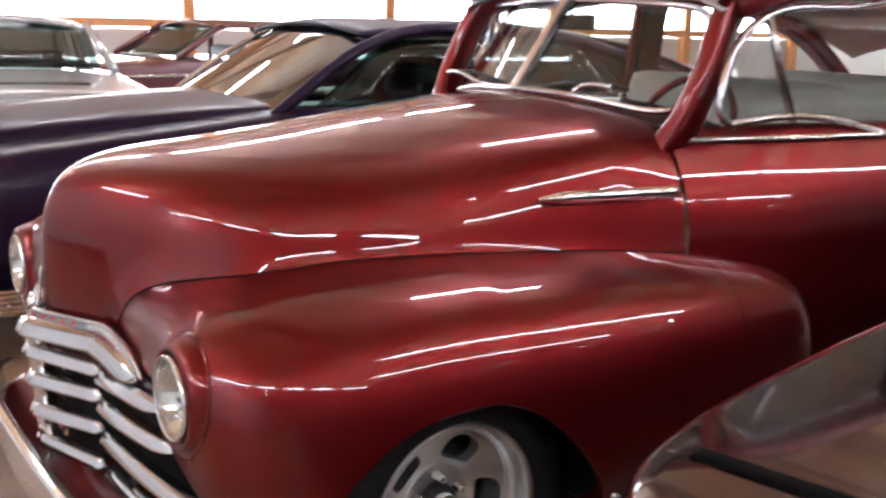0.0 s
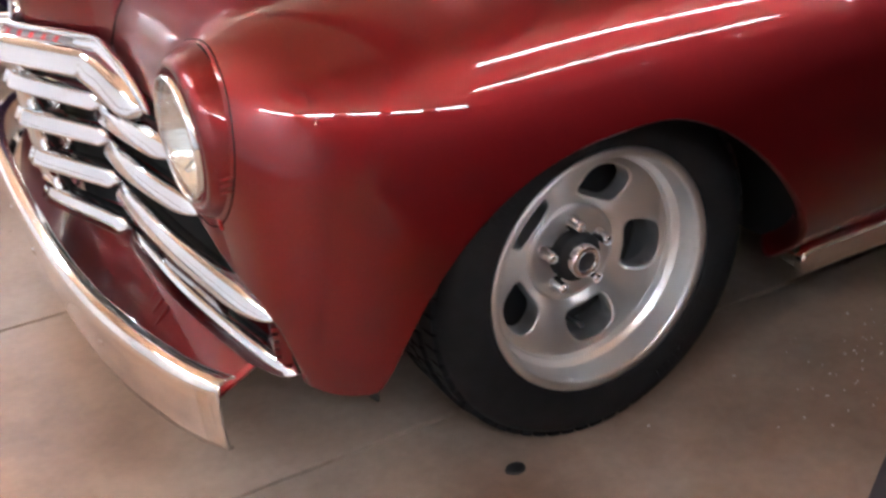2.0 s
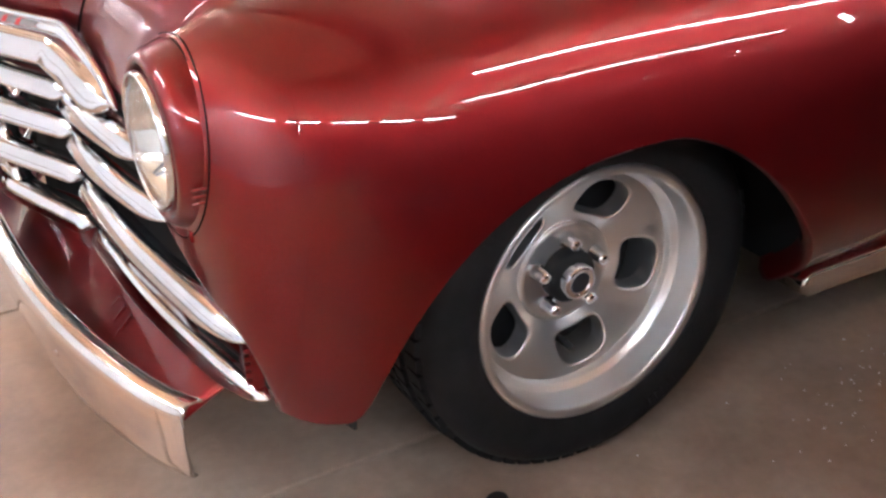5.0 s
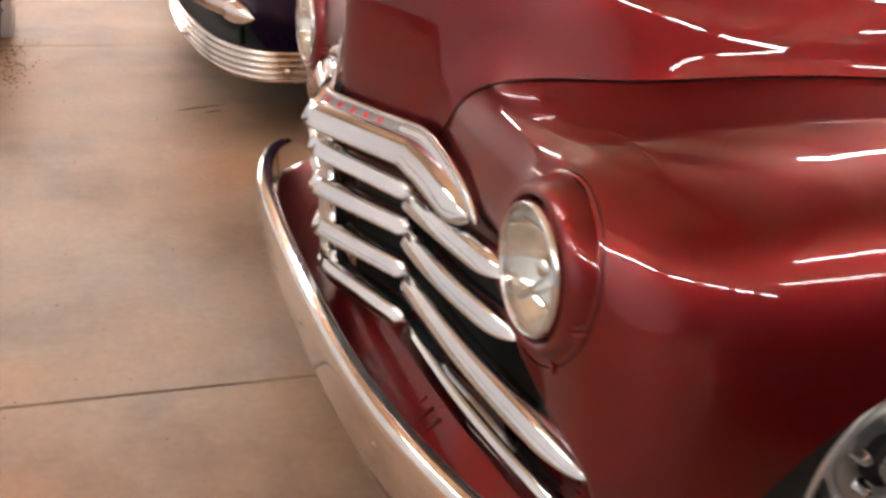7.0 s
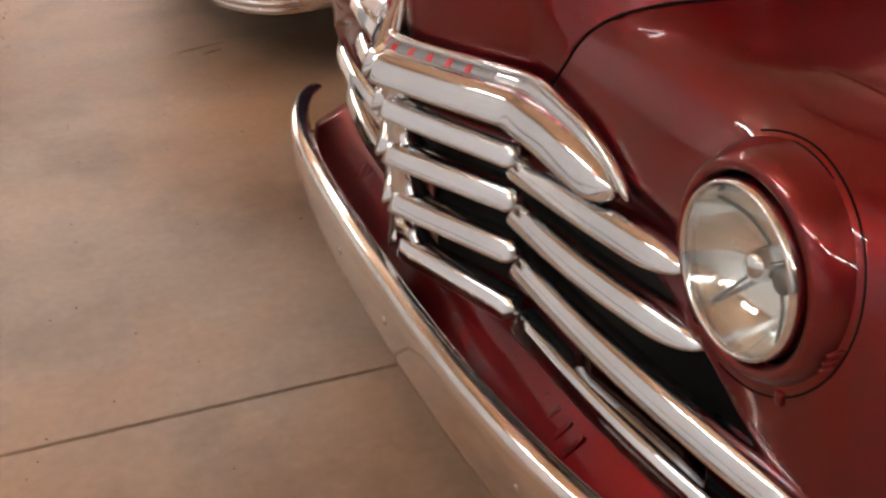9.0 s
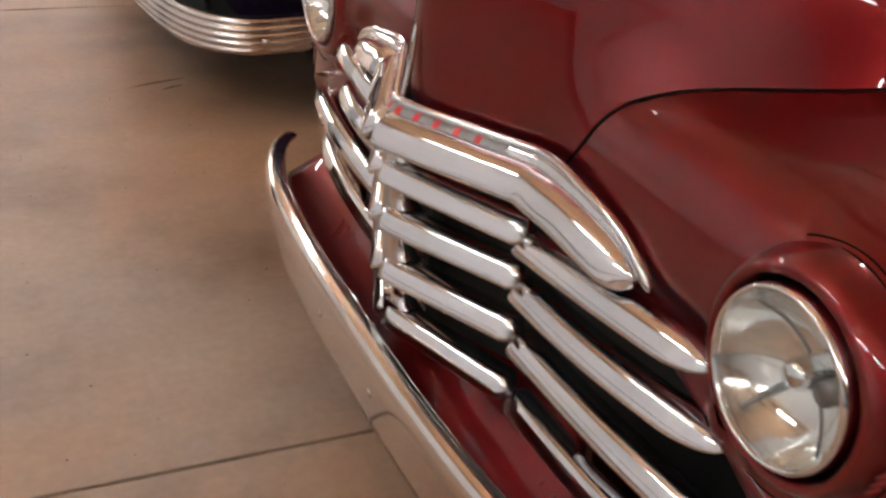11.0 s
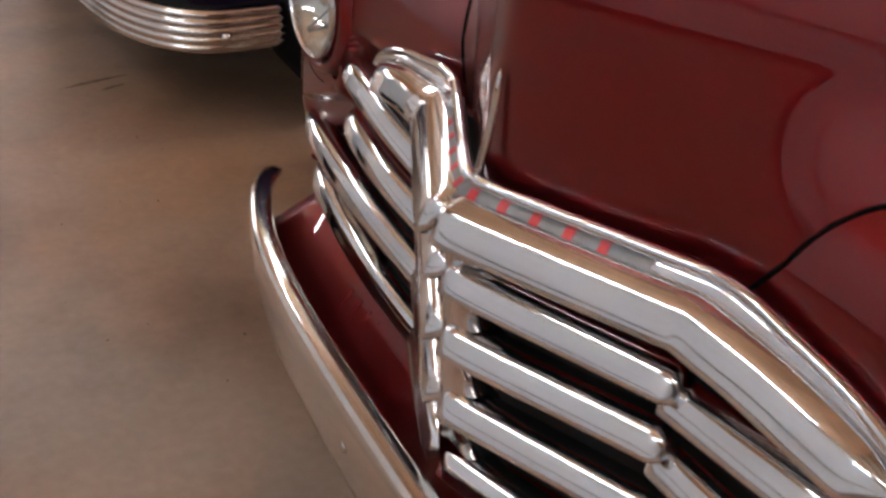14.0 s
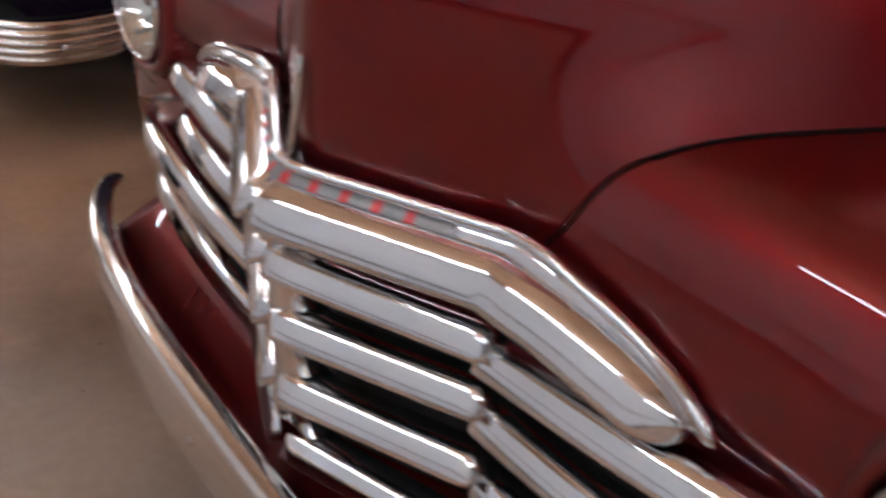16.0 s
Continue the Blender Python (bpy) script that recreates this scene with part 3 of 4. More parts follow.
def strut(name, points, wide, deep, material, up=(0, 1, 0.2), parent=None, foot=0.0):
    """A body pillar; foot: how much wider it is at its base."""
    prof = [(wide * math.copysign(abs(math.cos(a)) ** 0.6, math.cos(a)), deep * math.copysign(abs(math.sin(a)) ** 0.6, math.sin(a))) for a in np.linspace(0, 2 * math.pi, 17)[:-1]]
    return part(name, sweep(path(points, 30), prof, up=up, scale=lambda u: 1 + foot * math.exp(-9 * u)), material, parent or coupe)


for s in (-1, 1):
    strut("windshield_pillar", [(0.885, s * 0.535, 1.04), (0.905, s * 0.590, 1.13), (0.935, s * 0.615, 1.22), (0.985, s * 0.620, 1.33), (1.06, s * 0.602, 1.47), (1.2, s * 0.59, 1.56)], 0.048, 0.03, RED, foot=1.0)
    strut("roof_rail", [(1.06, s * 0.62, 1.49), (1.25, s * 0.64, 1.535), (1.6, s * 0.65, 1.56), (2.3, s * 0.64, 1.555), (2.9, s * 0.60, 1.40), (3.3, s * 0.6, 1.12)], 0.05, 0.04, RED, up=(0, 0, 1))
    strut("door_pillar", [(1.96, s * 0.70, 1.12), (1.96, s * 0.68, 1.35), (1.95, s * 0.64, 1.56)], 0.07, 0.03, RED)
    strut("inner_pillar", [(1.96, s * 0.665, 1.10), (1.96, s * 0.64, 1.35), (1.95, s * 0.60, 1.56)], 0.065, 0.02, DARKTRIM)
    part("belt_trim", sweep([(x, s * (float(side_w(x)) - float(shoulder(1.118)) + 0.006), 1.118) for x in np.linspace(0.87, 3.2, 30)], [(s * a, b) for a, b in ((-0.012, -0.008), (0.008, -0.007), (0.011, 0), (0.008, 0.007), (-0.012, 0.008))]), CHROME, coupe)
    loop = [(1.00, 1.165), (0.965, 1.19), (0.97, 1.27), (1.02, 1.365), (1.10, 1.435), (1.25, 1.485), (1.6, 1.505), (1.9, 1.50), (1.92, 1.3), (1.91, 1.16), (1.5, 1.158)]
    loop = [(x, s * (0.692 - 0.12 * (z - 1.16)), z) for x, z in loop]
    part("window_trim", sweep(path(loop + [loop[0]], 90), ring(0.012, 8), up=(0.05, 1, 0.05)), CHROME, coupe)
    part("vent_bar", sweep([(1.262, s * 0.692, 1.165), (1.20, s * 0.668, 1.35), (1.165, s * 0.655, 1.47)], ring(0.012, 8), up=(0, 1, 0)), CHROME, coupe)
    g = grid([[(x, s * (0.684 - 0.12 * (z - 1.16)), z) for x in np.linspace(max(0.97, 0.97 + 0.5 * max(z - 1.3, 0)), 1.91, 8)] for z in np.linspace(1.16, 1.49, 6)])
    part("side_window", g, GLASS, coupe, thick=0.004)
    base = [(0.775, s * 0.015, 1.225), (0.80, s * 0.19, 1.22), (0.84, s * 0.37, 1.205), (0.905, s * 0.51, 1.19), (0.98, s * 0.555, 1.215), (1.015, s * 0.56, 1.28), (1.062, s * 0.55, 1.39), (1.06, s * 0.53, 1.455), (1.03, s * 0.42, 1.49), (0.985, s * 0.015, 1.505)]
    part("windshield_trim", sweep(path(base, 70), ring(0.011, 8), up=(0.8, 0.1, -0.5)), CHROME, coupe)
    rows = [[(0.775 + 0.21 * v + 0.17 * u * u, s * u * 0.56, 1.215 + 0.29 * v - 0.03 * u * u) for u in np.linspace(0.01, 1, 12)] for v in np.linspace(0, 1, 8)]
    part("windshield_glass", grid(rows), GLASS, coupe, thick=0.004)
    wiper = group("wiper", coupe, label="chrome windshield wiper")
    part("arm", rod([(0.80, s * 0.25, 1.23), (0.79, s * 0.30, 1.25), (0.795, s * 0.42, 1.255)], 0.007), CHROME, wiper)
    part("blade", rod([(0.81, s * 0.10, 1.235), (0.80, s * 0.28, 1.262), (0.83, s * 0.46, 1.25)], 0.006), DARKTRIM, wiper)
strut("windshield_divider", [(0.765, 0, 1.215), (0.87, 0, 1.365), (0.985, 0, 1.52)], 0.018, 0.014, CHROME)
rows = [[(x, y, 1.555 + 0.10 * (1 - (abs(y) / 0.66) ** 2.4) - 0.35 * max(0, 1.3 - x) ** 1.6 - 0.16 * max(0, x - 2.1) ** 2) for y in np.linspace(-0.65, 0.65, 40)] for x in np.linspace(0.98, 3.3, 44)]
part("roof", grid(rows), RED, coupe, thick=0.02)
rows = [[(p[0] + 0.02, p[1] * 0.97, p[2] - 0.03) for p in r] for r in rows]
part("headlining", grid(rows), CREAM, coupe, thick=0.004)
part("mirror", join(rod([(0.98, 0, 1.49), (1.0, 0, 1.45)], 0.006), box(0.99, 1.01, -0.1, 0.1, 1.41, 1.46, 0.008)), DARKTRIM, coupe)


# wheels
def rim_disc(k):
    """One fifth of a slotted wheel disc, with its slot and the slot's wall."""
    n, outline, edge = 72, [], []
    for i in range(n):
        side, t = divmod(i, n // 4)
        t = 2 * t / (n // 4) - 1
        u, v = ((1, t), (-t, 1), (-1, -t), (t, -1))[side]
        a = math.atan2(v, u)
        c, s_ = math.cos(a), math.sin(a)
        m = 1 / (abs(c) ** 3 + abs(s_) ** 3) ** (1 / 3)
        outline.append((0.138 + 0.033 * m * c, (0.355 - 0.08 * m * c) * m * s_))
        edge.append((0.134 + 0.052 * u, math.pi / 5 * v))

    def dish(r, a):
        u = min(max((r - 0.082) / 0.1, 0), 1)
        b = a + 2 * math.pi * k / 5 + 1.14
        return (r * math.cos(b), 0.100 - 0.034 * math.sin(u * math.pi * 0.5) - 0.006 * math.cos(5 * a) * u * (1 - u) * 4, r * math.sin(b))

    rr = [[dish(e[0] * (1 - u) + o[0] * u, e[1] * (1 - u) + o[1] * u) for e, o in zip(edge, outline)] for u in np.linspace(0, 1, 8)]
    last = rr[-1]
    mid = dish(0.137, 0)
    for back, shrink in ((0.003, 0.985), (0.008, 0.97), (0.035, 0.96)):
        rr.append([(mid[0] + (p[0] - mid[0]) * shrink, p[1] + back, mid[2] + (p[2] - mid[2]) * shrink) for p in last])
    return grid(rr, True, flip=True)


def weld(geo, near=0.0006):
    """Joins points that touch."""
    bm = bmesh.new()
    vs = [bm.verts.new(v) for v in geo[0]]
    for f in geo[1]:
        bm.faces.new([vs[i] for i in f])
    bmesh.ops.remove_doubles(bm, verts=list(bm.verts), dist=near)
    bm.verts.index_update()
    out = [tuple(v.co) for v in bm.verts], [tuple(v.index for v in f.verts) for f in bm.faces]
    bm.free()
    return out


def wheel(place, turn):
    w = group("wheel", coupe, pose(*place, 0, 0, turn), "slotted alloy wheel with a black tyre")
    R = 0.318
    prof = [(0.20, 0.13), (0.213, 0.012), (0.219, 0.002), (0.226, -0.004), (0.245, -0.011), (0.27, -0.012), (0.29, -0.005), (0.303, 0.008), (0.311, 0.024), (0.316, 0.045), (R, 0.07), (R, 0.15), (0.314, 0.185), (0.30, 0.21), (0.26, 0.222), (0.2, 0.2)]
    tyre = part("tyre", lathe(prof, 112), RUBBER, w)
    blocks = []
    for i in range(64):
        a = 2 * math.pi * i / 64
        for y0, y1, off in ((0.018, 0.052, 0.0), (0.06, 0.088, 0.04), (0.094, 0.122, 0.0), (0.13, 0.16, 0.04), (0.168, 0.196, 0.0)):
            r0 = 0.309 if y0 < 0.02 or y0 > 0.16 else 0.316
            g = box(-0.012, 0.012, y0, y1, r0 - 0.004, r0 + 0.0085, 0)
            blocks.append(move(g, Matrix.Rotation(-(a + off), 4, "Y")))
    part("tread", join(*blocks), RUBBER, tyre, smooth=False)
    for r, n_, h in ((0.268, 9, 0.012), (0.262, 5, 0.010)):
        for j in range(n_):
            a = (0.5 if n_ == 9 else 3.6) + j * 0.055
            part("letter_bar", move(box(-0.0035, 0.0035, -0.0135, -0.010, -h, h, 0.001), Matrix.Rotation(-a, 4, "Y") @ pose(0, 0, r)), RUBBER, tyre, smooth=False)
    prof = [(0.19, 0.2), (0.178, 0.12), (0.180, 0.075), (0.185, 0.066), (0.186, 0.056), (0.188, 0.050), (0.195, 0.046), (0.197, 0.040), (0.2005, 0.012), (0.2025, 0.003), (0.2045, -0.001), (0.213, -0.003), (0.2175, -0.002), (0.219, 0.003), (0.218, 0.014)]
    part("rim", lathe(list(reversed(prof)), 112), ALLOY, w)
    part("spoke_disc", weld(join(*[rim_disc(k) for k in range(5)])), ALLOY, w)
    part("hub_plate", lathe([(0.089, 0.104), (0.0885, 0.094), (0.084, 0.090), (0.078, 0.092), (0.04, 0.093), (0.0, 0.093)], 56), ALLOY, w)
    cap = part("centre_cap", lathe([(0.046, 0.094), (0.045, 0.072), (0.041, 0.068), (0.029, 0.067)], 40), BLACK, w)
    part("cap_nose", lathe([(0.030, 0.07), (0.030, 0.052), (0.027, 0.047), (0.020, 0.046), (0.018, 0.050)], 40), CHROME, cap)
    part("cap_face", lathe([(0.0185, 0.0495), (0.010, 0.0485), (0.0, 0.048)], 30), DARKTRIM, cap)
    part("brake_drum", lathe([(0.172, 0.22), (0.172, 0.14), (0.0, 0.135)], 48), DARKTRIM, w)
    for k in range(5):
        a = 2 * math.pi * k / 5 + 1.58
        g = lathe([(0.0145, 0.094), (0.0145, 0.088), (0.011, 0.086), (0.011, 0.066), (0.008, 0.061), (0.0, 0.060)], 12)
        part("lug_nut", move(g, pose(0.0602 * math.cos(a), 0, 0.0602 * math.sin(a))), CHROME, w)
    a = -1.47
    part("valve", move(rod([(0, 0.13, 0), (0, 0.085, 0)], 0.006, 8), pose(0.15 * math.cos(a), 0, 0.15 * math.sin(a))), DARKTRIM, w)
    return w


wheel((0, -0.863, 0.318), 0)
wheel((0, 0.863, 0.318), 180)
# Near-black panels: the shade under fenders and car is in their colour.
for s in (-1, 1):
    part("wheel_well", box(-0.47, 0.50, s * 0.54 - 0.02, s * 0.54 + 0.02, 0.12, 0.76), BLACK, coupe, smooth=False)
    part("inner_shade_panel", box(0.468, 0.488, s * 0.69 - 0.15, s * 0.69 + 0.15, 0.20, 0.8), BLACK, coupe, smooth=False)
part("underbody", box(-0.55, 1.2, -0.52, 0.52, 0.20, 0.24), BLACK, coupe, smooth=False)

# headlights
for s in (-1, 1):
    h = group("headlight", coupe, pose(-0.612, s * 0.70, LAMP_Z, 0, 0, -90), "round glass headlight in a red bezel")
    part("bezel", lathe([(0.126, 0.13), (0.1265, 0.048), (0.1245, 0.036), (0.119, 0.018), (0.111, 0.005), (0.104, 0.001), (0.0985, 0.005), (0.0975, 0.03)], 72), RED, h)
    part("bezel_recess", lathe([(0.098, 0.022), (0.090, 0.020)], 72), GAP, h)
    for k in range(3):
        part("bezel_groove", sweep([(-0.0 + 0.1268 * math.cos(b0), y0, 0.1268 * math.sin(b0)) for b0, y0 in ((-0.18 - 0.085 * k, 0.012), (-0.18 - 0.085 * k, 0.03), (-0.18 - 0.085 * k, 0.046))], ring(0.0022, 6), up=(0.3, 0, 1)), RED, h)
    part("bezel_gap", lathe([(0.1258, 0.051), (0.1271, 0.0495), (0.1271, 0.0475), (0.1258, 0.046)], 72), GAP, h)
    part("chrome_ring", lathe([(0.0915, 0.022), (0.092, 0.002), (0.0905, -0.005), (0.0875, -0.007), (0.085, -0.005), (0.084, 0.01)], 72), CHROME, h)
    part("reflector", lathe([(0.0845, 0.002), (0.077, 0.02), (0.062, 0.042), (0.038, 0.058), (0.015, 0.064), (0.0, 0.064)], 56), REFLECT, h)
    for a in (0.5, 2.2, 3.9, 5.4):
        p = [(0.018 * math.cos(a), 0.045, 0.018 * math.sin(a)), (0.047 * math.cos(a + 0.1), 0.035, 0.047 * math.sin(a + 0.1)), (0.078 * math.cos(a + 0.2), 0.01, 0.078 * math.sin(a + 0.2))]
        part("facet_line", rod(p, 0.002, 6), GREY, h)
    part("lens", lathe([(0.0845, -0.003), (0.066, -0.010), (0.038, -0.016), (0.0, -0.018)], 56), LENS, h)
    bulb = part("bulb_shield", lathe([(0.0, 0.012), (0.010, 0.014), (0.016, 0.021), (0.018, 0.03), (0.016, 0.06)], 28), CHROME, h)
    part("bulb_base", move(lathe([(0.0, 0.03), (0.013, 0.03), (0.014, 0.058)], 20), pose(0.03, 0, -0.004)), GREY, bulb)
    part("bezel_screw", move(lathe([(0.0, -0.004), (0.010, -0.002), (0.012, 0.01)], 16), pose(0.05 * -s, 0.035, -0.122)), RED, h)


# grille
def vee(y, x0, x1, sharp=0.004):
    """The grille's plan: a blunt V."""
    u = np.sqrt((abs(y) / 0.235) ** 2 + sharp) - math.sqrt(sharp)
    return float(x0 + (x1 - x0) * u / (math.sqrt(1 + sharp) - math.sqrt(sharp)))


HALF = [(-0.014, -0.0185), (0.0205, -0.0195), (0.0258, -0.0186), (0.0279, -0.0164), (0.0278, -0.0135), (0.0264, -0.0085), (0.0236, -0.0010), (0.0205, 0.0060), (0.0168, 0.0120), (0.0128, 0.0162), (0.0075, 0.0192), (0.0, 0.0212), (-0.014, 0.022)]
HALF = [(a, 0.002 + 0.84 * b) for a, b in HALF]


def blunt(a, b):
    """A bar's size along its length, with rounded ends."""
    def size(u):
        if u < a:
            return math.sqrt(max(1 - (1 - u / a) ** 2, 0.03))
        if u > b:
            return math.sqrt(max(1 - ((u - b) / (1 - b)) ** 2, 0.03))
        return 1
    return size


grille = group("grille", coupe, label="chrome bar grille with a centre ridge")
for i, (xn, z0, z1) in enumerate(((-0.742, 0.590, 0.586), (-0.738, 0.514, 0.520), (-0.731, 0.430, 0.438), (-0.722, 0.348, 0.342))):
    for s in (-1, 1):
        pts = [(vee(y, xn + 0.016, -0.622), s * y, z0 + (z1 - z0) * y / 0.24) for y in np.linspace(0.0, 0.246, 30)]
        part("centre_bar", sweep(pts, [(-a * s, b) for a, b in HALF], scale=blunt(1e-6, 0.93)), BARS, grille)
SIDES = [((-0.632, 0.218, 0.566), (-0.632, 0.38, 0.583), (-0.606, 0.592, 0.592)), ((-0.630, 0.218, 0.497), (-0.627, 0.40, 0.502), (-0.588, 0.618, 0.502)),
         ((-0.627, 0.218, 0.414), (-0.624, 0.48, 0.420), (-0.574, 0.838, 0.412)), ((-0.622, 0.218, 0.316), (-0.612, 0.48, 0.315), (-0.556, 0.838, 0.311))]
for pts in SIDES:
    for s in (-1, 1):
        p = path([(x + 0.018, s * y, z) for x, y, z in pts], 50)
        part("side_bar", sweep(p, [(-a * s, b) for a, b in HALF], scale=blunt(0.04, 0.80)), BARS, grille)
CAP = [(-0.014, -0.0195), (0.0235, -0.0202), (0.0290, -0.0191), (0.0312, -0.0167), (0.0311, -0.0138), (0.0295, -0.0090), (0.0267, -0.0015), (0.0232, 0.0065), (0.0192, 0.0132), (0.0150, 0.0172), (0.0095, 0.0206), (0.0030, 0.0234), (-0.0045, 0.0252), (-0.014, 0.0258)]
STRIP = [(-0.001, 0.012), (0.000, 0.0195), (-0.018, 0.0375), (-0.026, 0.036), (-0.022, 0.012)]
for s in (-1, 1):
    pts = [(vee(y, -0.735, -0.632), s * y, 0.652 + 0.004 * y / 0.24) for y in np.linspace(0, 0.235, 24)]
    pts += [(-0.628, s * 0.262, 0.655), (-0.622, s * 0.31, 0.651), (-0.616, s * 0.37, 0.643), (-0.606, s * 0.425, 0.630), (-0.600, s * 0.455, 0.620)]
    p = path(pts, 80)
    part("cap_bar", sweep(p, [(-a * s, b) for a, b in CAP], scale=blunt(1e-6, 0.9)), BARS, grille)
    inner = p[abs(p[:, 1]) < 0.205]
    part("cap_strip", sweep(inner, [(-a * s, b) for a, b in STRIP]), GREY, grille, "grey painted badge strip")
    edge = [(vee(y, -0.735, -0.632) + 0.0185, s * y, 0.691 + 0.004 * y / 0.24) for y in np.linspace(0, 0.225, 20)]
    edge += [(-0.612, s * 0.262, 0.696), (-0.609, s * 0.32, 0.688), (-0.607, s * 0.375, 0.679), (-0.605, s * 0.425, 0.664), (-0.603, s * 0.463, 0.643), (-0.600, s * 0.480, 0.624)]
    edge = path(edge, 90)
    part("cap_lip", sweep(edge, ring(0.0068, 10), scale=blunt(1e-6, 0.97)), CHROME, grille)
    out = edge[abs(edge[:, 1]) > 0.185]
    low = p[abs(p[:, 1]) > 0.185]
    low = path(list(low), len(out))
    part("cap_plate", grid([[a + (0.004, 0, 0), a * 0.6 + b * 0.4 + (0.002, 0, 0.004), b + (0.004, 0, 0.004)] for a, b in zip(out, low)], flip=s < 0), CHROME, grille, thick=0.004)
    under = p[(abs(p[:, 1]) > 0.25) & (abs(p[:, 1]) < 0.452)]
    for k in range(3):
        part("cap_rib", sweep([q + (0.004 + 0.005 * k, 0, -0.0235 - 0.005 * k) for q in under], ring(0.0023, 8), scale=blunt(0.05, 0.95)), CHROME, grille)
    for k in range(5):
        i = int(np.argmin(abs(abs(p[:, 1]) - (0.016 + 0.0335 * k))))
        w = Vector(p[i + 1] - p[i - 1]).normalized()
        out = w.cross(Vector((0, 0, 1))).normalized() * -s
        face = (out + Vector((0, 0, 1))).normalized()
        m = Matrix((w, face.cross(w), face)).transposed().to_4x4()
        m.translation = Vector(p[i]) + out * -0.009 + Vector((0, 0, 0.0285))
        part("red_mark", move(box(-0.0050, 0.0050, -0.0058, 0.0058, -0.0005, 0.0012, 0.0004), m), REDBAR, grille, "small red enamel mark", smooth=False)
    # Near-black sheet: the unlit depth behind the bars put into its colour.
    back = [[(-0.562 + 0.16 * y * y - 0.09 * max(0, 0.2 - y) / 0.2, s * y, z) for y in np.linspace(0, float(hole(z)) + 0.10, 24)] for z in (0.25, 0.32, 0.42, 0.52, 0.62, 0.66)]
    part("grille_shade_back", grid(back, flip=s > 0), BLACK, grille, thick=0.004)
    lampbar = part("parking_lamp", grid([[(-0.612 + 0.12 * (y - 0.4), s * y, z) for y in np.linspace(0.40, 0.66, 8)] for z in np.linspace(0.335, 0.395, 4)], flip=s > 0), TINTED, grille, "dark red parking lamp lens", thick=0.006)
    ribs = [box(-0.012, 0.0, -0.04, 0.04, 0.330 + 0.013 * k, 0.338 + 0.013 * k, 0.002) for k in range(5)] + [box(-0.004, 0.012, -0.04, 0.04, 0.325, 0.40)]
    part("ribbed_filler", move(join(*ribs), pose(-0.540, s * 0.785, 0, 0, 0, s * 14)), RED, grille, smooth=False)
# chrome web behind the ridge, wider where a bar meets it
BAR_Z = (0.652, 0.590, 0.514, 0.430, 0.348)
for s in (-1, 1):
    rows = []
    for z in np.linspace(0.318, 0.640, 70):
        near = max(math.exp(-((z - b) / 0.020) ** 2) for b in BAR_Z)
        reach = 0.022 + 0.030 * near
        tip = -0.7385 + 0.10 * max(0.60 - z, 0) ** 1.5 + 0.006
        rows.append([(tip + 0.44 * v * reach + 0.006 * v**6, s * v * reach, z) for v in np.linspace(0, 1, 9)] + [(tip + 0.44 * reach + 0.030, s * reach, z)])
    part("centre_web", grid(rows, flip=s < 0), CHROME, grille, thick=0.003)
nose = [(-0.716, 0, 0.682), (-0.724, 0, 0.67), (-0.730, 0, 0.65), (-0.726, 0, 0.59), (-0.720, 0, 0.50), (-0.711, 0, 0.42), (-0.700, 0, 0.325)]
part("centre_ridge", sweep(path(nose, 50), [(0.010, -0.014), (0.009, 0.000), (0.005, 0.007), (0.0, 0.0095), (-0.005, 0.007), (-0.009, 0.000), (-0.010, -0.014)], up=(-1, 0, 0.05), scale=blunt(0.1, 0.97)), CHROME, grille)
part("hood_bead", sweep(path([(-0.712, 0, 0.690), (-0.706, 0, 0.72), (-0.700, 0, 0.76), (-0.697, 0, 0.80)], 20), ring(0.0045, 10), up=(-1, 0, 0.1), scale=blunt(0.05, 0.7)), CHROME, coupe)

# bumper and its pan
bump_x = curve([0, 0.25, 0.45, 0.6, 0.7, 0.78, 0.815], [-0.786, -0.782, -0.767, -0.740, -0.710, -0.675, -0.652])
FACE = [(-0.024, 0.202), (-0.015, 0.205), (-0.008, 0.23), (-0.001, 0.27), (0.005, 0.31), (0.007, 0.335), (0.004, 0.349), (-0.003, 0.357), (-0.012, 0.360), (-0.023, 0.359), (-0.033, 0.352), (-0.034, 0.346), (-0.023, 0.352),
        (-0.012, 0.353), (-0.004, 0.345), (-0.001, 0.325), (-0.007, 0.27), (-0.018, 0.215), (-0.026, 0.206)]
rows = []
for y in np.linspace(-0.815, 0.815, 110):
    u = abs(y) / 0.815
    slope = (float(bump_x(abs(y) + 0.005)) - float(bump_x(abs(y) - 0.005))) / 0.01
    dn = np.array([-1.0, slope * np.sign(y)]) / math.hypot(1, slope)
    squeeze = 1 - 0.22 * u**4
    rows.append([])
    for a, z in FACE:
        b = a + 0.016 * u**4 * min(max((0.33 - z) / 0.13, 0), 1)
        rows[-1].append((float(bump_x(abs(y))) + b * dn[0], y + b * dn[1], 0.27 + (z - 0.27) * squeeze - 0.012 * u**3))
# Plain chrome: only the roughness varies, no patches are drawn.
bumper = group("front_bumper", coupe, label="curved front bumper in plain chrome")
part("face_bar", capped(rows, flip=True), BUMPER, bumper)
for y in (-0.53, -0.118, 0.118, 0.53):
    g = lathe([(0.010, 0.006), (0.010, 0.0), (0.008, -0.004), (0, -0.006)], 14)
    part("bolt", move(g, pose(float(bump_x(abs(y))) + 0.001, y, 0.288, 0, 0, -90)), WORN, bumper)
rows = []
